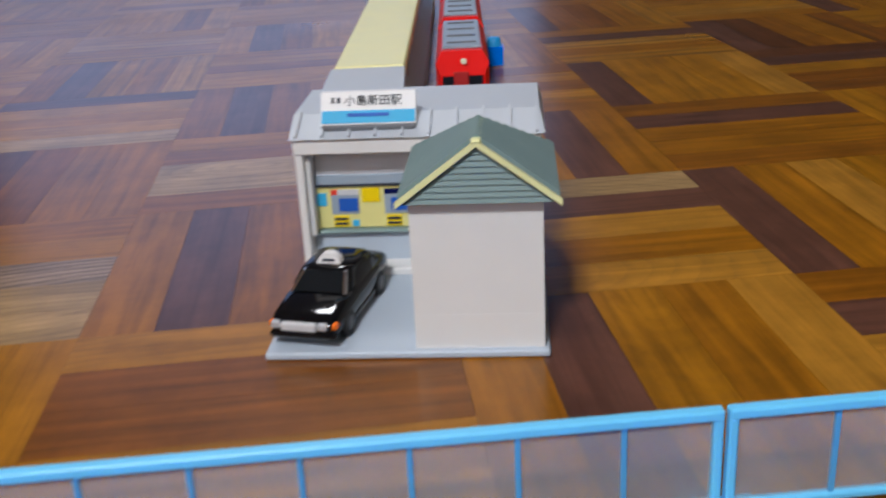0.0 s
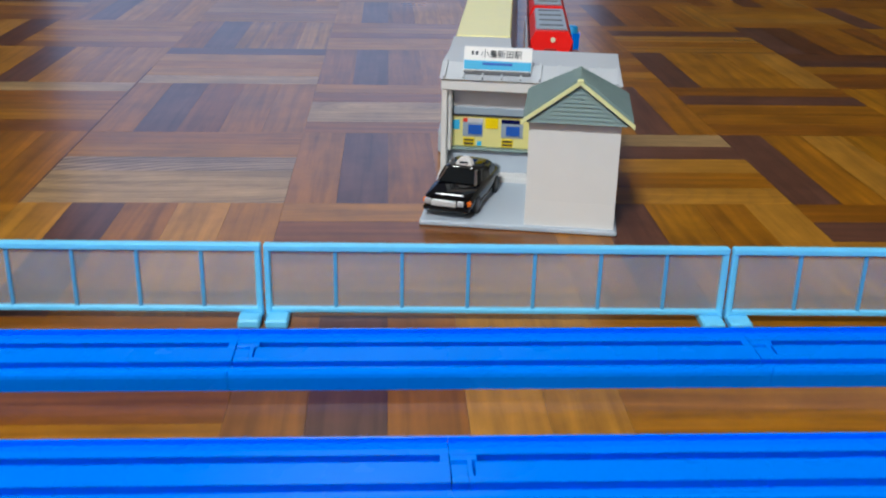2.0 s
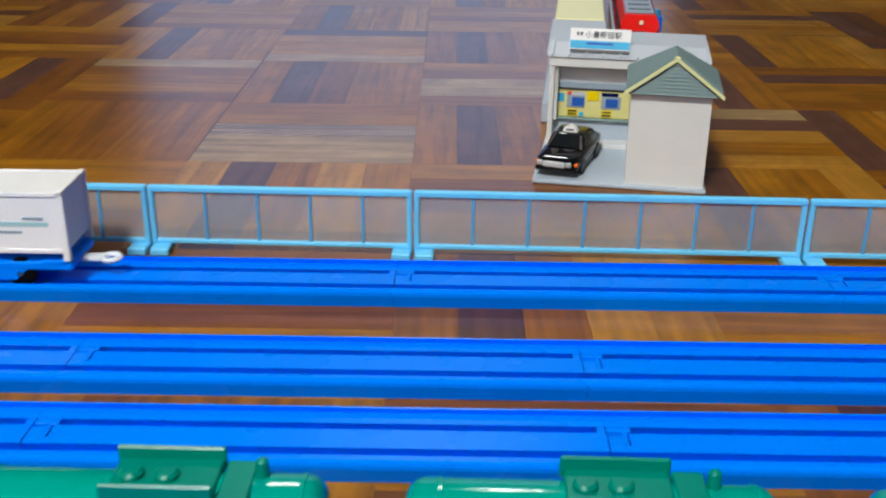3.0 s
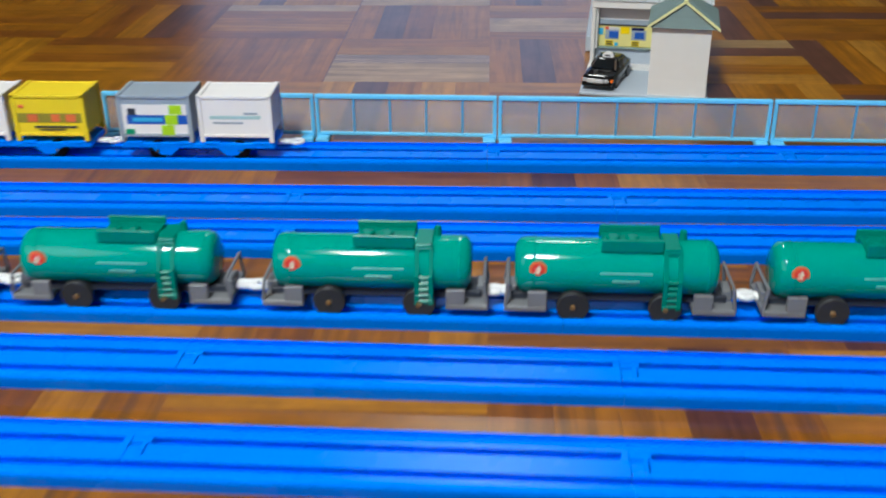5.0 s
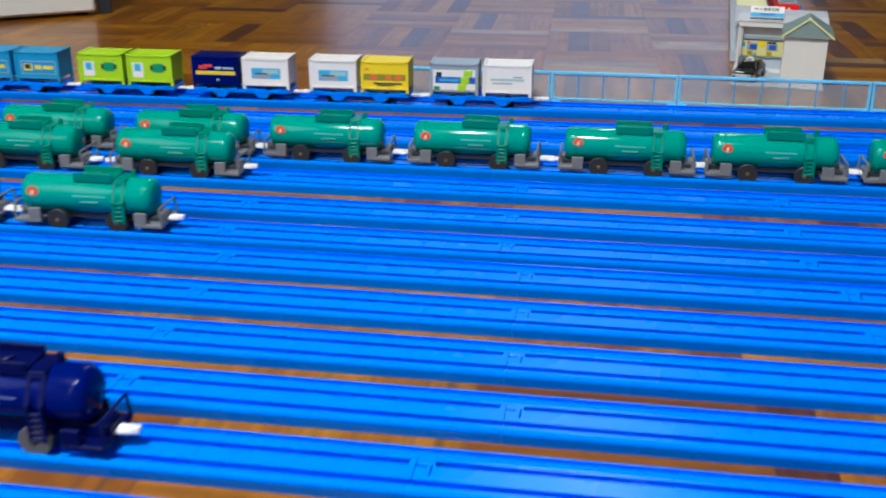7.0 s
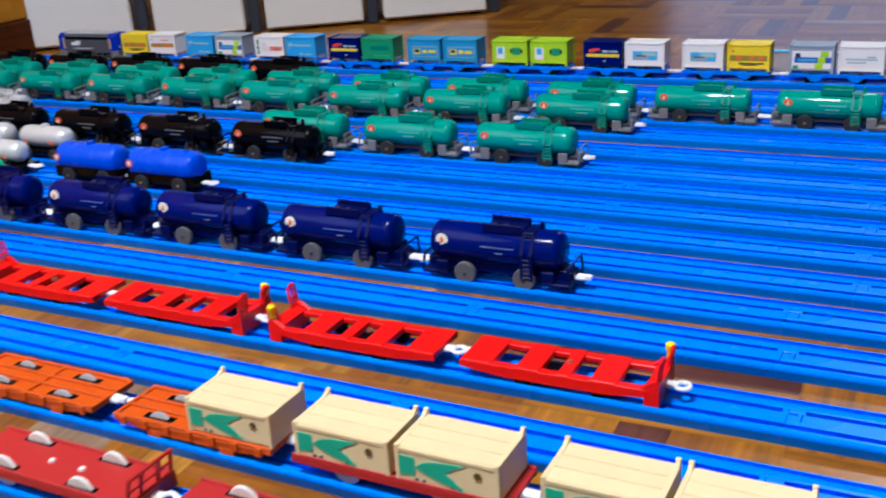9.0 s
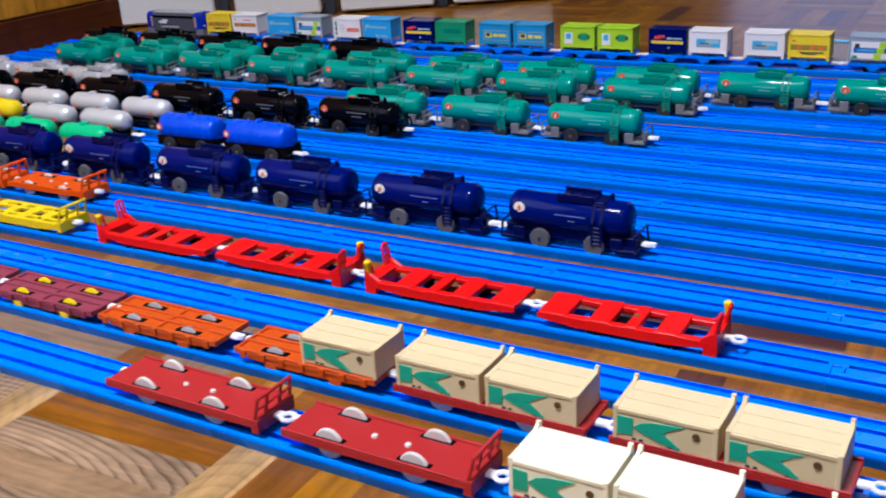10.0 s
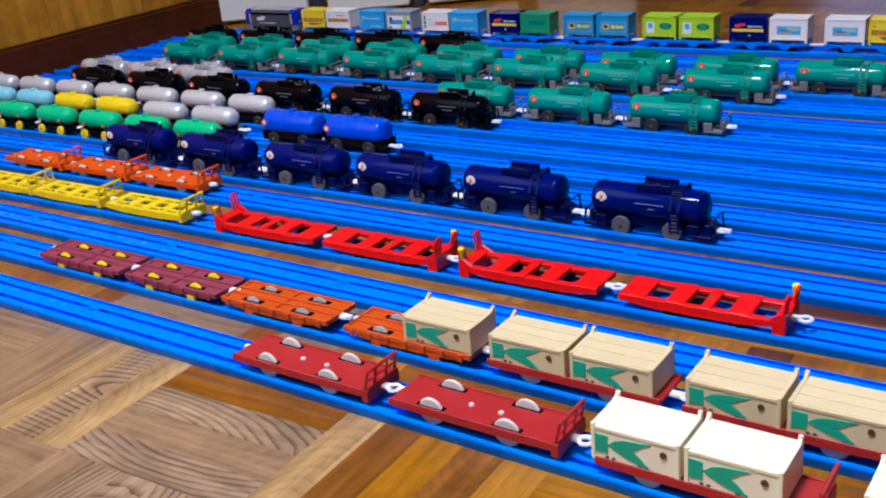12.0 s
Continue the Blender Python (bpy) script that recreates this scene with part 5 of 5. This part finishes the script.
def rounded(a, b, steps=24, power=0.42):
    """Points of a rounded rectangle with half sides a and b."""
    out = []
    for i in range(steps):
        c, s = math.cos(2 * math.pi * i / steps), math.sin(2 * math.pi * i / steps)
        out.append((a * math.copysign(abs(c) ** power, c), b * math.copysign(abs(s) ** power, s)))
    return out


bm = bmesh.new()
loft(bm, [[(px, y, (z0 + z1) / 2 + pz) for px, pz in rounded(w, (z1 - z0) / 2)] for y, w, z0, z1 in
          ((-0.0004, 0.0116, 0.0052, 0.0100), (0.0012, 0.0134, 0.0044, 0.0116), (0.0060, 0.0143, 0.0042, 0.0128), (0.0190, 0.0146, 0.0042, 0.0148),
           (0.0400, 0.0147, 0.0042, 0.0156), (0.0580, 0.0145, 0.0042, 0.0154), (0.0655, 0.0138, 0.0046, 0.0148), (0.0685, 0.0120, 0.0056, 0.0128))])
body = part("body", bm, M["car_black"], taxi, smooth=True)
bm = bmesh.new()
loft(bm, [[(px, ym + py, z) for px, py in rounded(w, half)] for z, w, ym, half in
          ((0.0138, 0.0136, 0.0402, 0.0226), (0.0165, 0.0130, 0.0404, 0.0190), (0.0192, 0.0119, 0.0406, 0.0150), (0.0208, 0.0110, 0.0407, 0.0126), (0.0217, 0.0090, 0.0408, 0.0098))])
part("cabin", bm, M["car_black"], taxi, smooth=True)
bm = bmesh.new()
hull(bm, [(x, y, 0.0152) for x in (-0.0117, 0.0117) for y in (0.0186, 0.0215)] + [(x, y, 0.0206) for x in (-0.0092, 0.0092) for y in (0.0277, 0.0300)])
part("windscreen", bm, M["car_glass"], taxi, "dark windscreen")
# chrome strips added for the white glints along the windscreen's edges
for x in (-0.0118, 0.0106):
    bm = bmesh.new()
    lean = -0.0024 if x > 0 else 0.0024
    hull(bm, [(x + dx, y, 0.0150) for dx in (0, 0.0012) for y in (0.0180, 0.0196)] + [(x + lean + dx, y, 0.0209) for dx in (0, 0.0012) for y in (0.0274, 0.0290)])
    part("pillar", bm, M["chrome"], taxi)
# a chrome chip stands in for the glint at the windscreen's foot
blocks("bonnet_ornament", M["chrome"], taxi, (-0.0010, 0.0040, 0.0196, 0.0206, 0.0148, 0.0154), ch=0.0002)
blocks("sill", M["car_black"], taxi, (-0.0142, 0.0142, 0.0190, 0.0475, 0.0022, 0.0060), ch=0.0010)
for x, s in ((-TAXI_W, -1), (TAXI_W, 1)):
    bm = bmesh.new()
    hull(bm, [(x - s * d, y, z) for d, y, z in ((0.0016, 0.0245, 0.0155), (0.0016, 0.0560, 0.0155), (0.0034, 0.0305, 0.0206), (0.0034, 0.0505, 0.0206),
                                             (0.0030, 0.0245, 0.0155), (0.0030, 0.0560, 0.0155), (0.0046, 0.0305, 0.0206), (0.0046, 0.0505, 0.0206))])
    part("side_window", bm, M["car_glass"], taxi)
    for y in (0.0135, 0.0530):
        bm = bmesh.new()
        lathe(bm, [(x - s * 0.0030, 0.0050), (x - s * 0.0004, 0.0054), (x + s * 0.0004, 0.0050)], "X", 20, (0, y, 0.0054))
        wheel = part("wheel", bm, M["rubber"], taxi, smooth=True)
        bm = bmesh.new()
        lathe(bm, [(x + s * 0.0003, 0.0032), (x + s * 0.0008, 0.0026)], "X", 14, (0, y, 0.0054))
        part("rim", bm, M["wheel_mid"], wheel, smooth=True)
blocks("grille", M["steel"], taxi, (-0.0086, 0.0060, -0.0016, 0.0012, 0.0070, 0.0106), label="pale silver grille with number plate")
for x in (-0.0128, 0.0062):
    blocks("headlight", M["silver"], taxi, (x, x + 0.0040, -0.0011, 0.0016, 0.0076, 0.0108))
for x in (-0.0138, 0.0118):
    blocks("indicator", M["amber"], taxi, (x, x + 0.0024, -0.0002, 0.0030, 0.0080, 0.0108))
blocks("bumper", M["car_black"], taxi, (-TAXI_W + 0.0010, TAXI_W - 0.0010, -0.0018, 0.0030, 0.0040, 0.0070), ch=0.0012)
bm = bmesh.new()
lathe(bm, [(-0.0022, 0.0050), (0.0022, 0.0050)], "Y", 20, (0, 0.0345, 0.0213))
bmesh.ops.bisect_plane(bm, geom=bm.verts[:] + bm.edges[:] + bm.faces[:], plane_co=(0, 0, 0.0214), plane_no=(0, 0, -1), clear_outer=True)
bmesh.ops.holes_fill(bm, edges=bm.edges)
lantern = part("roof_sign", bm, M["cont_white"], taxi, "white half-round roof sign", True)
blocks("sign_bar", M["label_dark"], lantern, (-0.0026, 0.0026, 0.0320, 0.0324, 0.0227, 0.0239), ch=0.0001)

# ---- the track pieces ----
first_track = make_track()
spare = True
for n in TRACKS:
    start = TRACKS[n][2] - math.floor((TRACKS[n][2] + 1.635) / LONG) * LONG
    if start + 1.635 > 0.03:
        make_track(start + 1.635).matrix_world = on_track(n, -1.635)
    x = start
    while x < 0.75:
        m = on_track(n, x)
        if spare:
            first_track.matrix_world, spare = m, False
        else:
            copy_thing(first_track, m)
        x += LONG

# ---- the parquet ----
floor = thing("floor", "varnished mixed-tone parquet floor in a basket pattern", "floor", kind="structure")
bm = bmesh.new()
box(bm, -3.42, 3.12, -3.12, 4.72, -0.03, -0.0016, 0.0)
part("subfloor", bm, M["plank_dark"], floor)
CELL, PW, GAP = 0.1528, 0.1528 / 5, 0.00006
X0, Y0, SKEW = -0.147, 0.186, radians(1.3)
DARK = {(1, 0, 1), (0, 1, 1), (1, 2, 1), (0, 3, 1), (-1, 2, 1), (1, 4, 1), (0, 2, 4), (4, 2, 3), (3, 3, 3), (5, 4, 0), (3, 0, 0), (0, -1, 1), (2, -1, 1), (3, -1, 3), (2, 1, 3), (3, 1, 3), (3, 2, 0), (4, 3, 0), (3, 4, 0), (-2, 1, 3), (-1, 4, 1), (1, -2, 1), (2, 0, 3)}
PALE = {(1, 1, 2), (0, 2, 0), (0, 0, 0), (0, 0, 1), (1, 1, 1), (-1, 1, 4), (2, 0, 4), (-4, -9, 4), (-4, -9, 2), (-2, -9, 0)}
RINGED = {(0, 0, 2), (-3, -9, 2), (-3, -9, 0), (-3, -10, 1), (-3, -10, 2), (-3, -10, 3), (-5, -9, 1)}
CROSSED = {(-4, -9, 3)}
# pinkish boards of the corner whose cool light is put into their colour
PINK = {(-3, -10, 0), (-5, -9, 3), (-3, -10, 4), (-3, -9, 1), (-4, -9, 1), (-3, -8, 1), (-3, -8, 2), (-5, -9, 2), (-5, -9, 4), (-4, -9, 0), (-4, -10, 3), (-4, -10, 4), (-3, -9, 4), (-4, -8, 1), (-4, -8, 0)}
BROWN = {(1, -2, 0), (-2, -9, 1), (-2, -9, 3)}
KINDS = {**{k: 6 for k in BROWN}, **{k: 1 for k in DARK}, **{k: 2 for k in PALE}, **{k: 3 for k in RINGED}, **{k: 4 for k in CROSSED}, **{k: 5 for k in PINK}}


def plank_mesh(mat, i):
    bm = bmesh.new()
    box(bm, GAP, CELL - GAP, GAP, PW - GAP, -0.0016, 0.0, 0.0)
    return finish("plank", bm, mat)


shared = [plank_mesh(M[k], 0) for k in ("plank", "plank_dark", "plank_light", "plank_ring", "plank_cross", "plank_pink", "plank_brown")]
rest = {True: [], False: []}
turned = Matrix.Translation((X0, Y0, 0)) @ Matrix.Rotation(SKEW, 4, "Z") @ Matrix.Translation((-X0, -Y0, 0))
spread = random.Random(5)
for bx in range(-21, 22):
    for by in range(-21, 30):
        upright = (bx + by) % 2 == 1
        x, y = X0 + bx * CELL, Y0 + by * CELL
        near = (-3 <= bx <= 3 and -2 <= by <= 2) or (-6 <= bx <= -2 and -10 <= by <= -8)
        for k in range(5):
            lift = -spread.random() * 0.00005
            m = Matrix.Translation((x + (k + 1) * PW, y, lift)) @ Matrix.Rotation(math.pi / 2, 4, "Z") if upright else Matrix.Translation((x, y + k * PW, lift))
            key = (bx, by, k)
            if near or key in KINDS:
                ob = new("plank", shared[KINDS.get(key, 0)])
                ob.parent, ob.matrix_local = floor, turned @ m
            else:
                rest[upright].append(m)
for upright, spots in rest.items():
    verts, faces = [], []
    back = Matrix.Rotation(-math.pi / 2, 4, "Z") if upright else Matrix.Identity(4)
    for m in spots:
        o = len(verts)
        for z, e in ((-0.0016, 0.0), (0.0, 0.0)):
            for px, py in ((GAP + e, GAP + e), (CELL - GAP - e, GAP + e), (CELL - GAP - e, PW - GAP - e), (GAP + e, PW - GAP - e)):
                verts.append(back @ m @ Vector((px, py, z)))
        faces += [(o + 4, o + 5, o + 6, o + 7)] + [(o + i, o + (i + 1) % 4, o + 4 + (i + 1) % 4, o + 4 + i) for i in range(4)]
    me = bpy.data.meshes.new("planks")
    me.from_pydata(verts, [], faces)
    me.materials.append(M["plank_rest"])
    ob = tagged(new("planks", me), kind="stuff")
    ob.parent, ob.matrix_local = floor, turned @ back.inverted()

# the open joint that runs along one row of the basket squares
bm = bmesh.new()
box(bm, X0 - 0.0005, X0 + 0.0005, Y0, Y0 + 2.4 * CELL, 0.0, 0.00025, 0.0)
joint = part("open_joint", bm, M["plank_dark"], floor, "dark open joint between the planks")
joint.matrix_local = turned
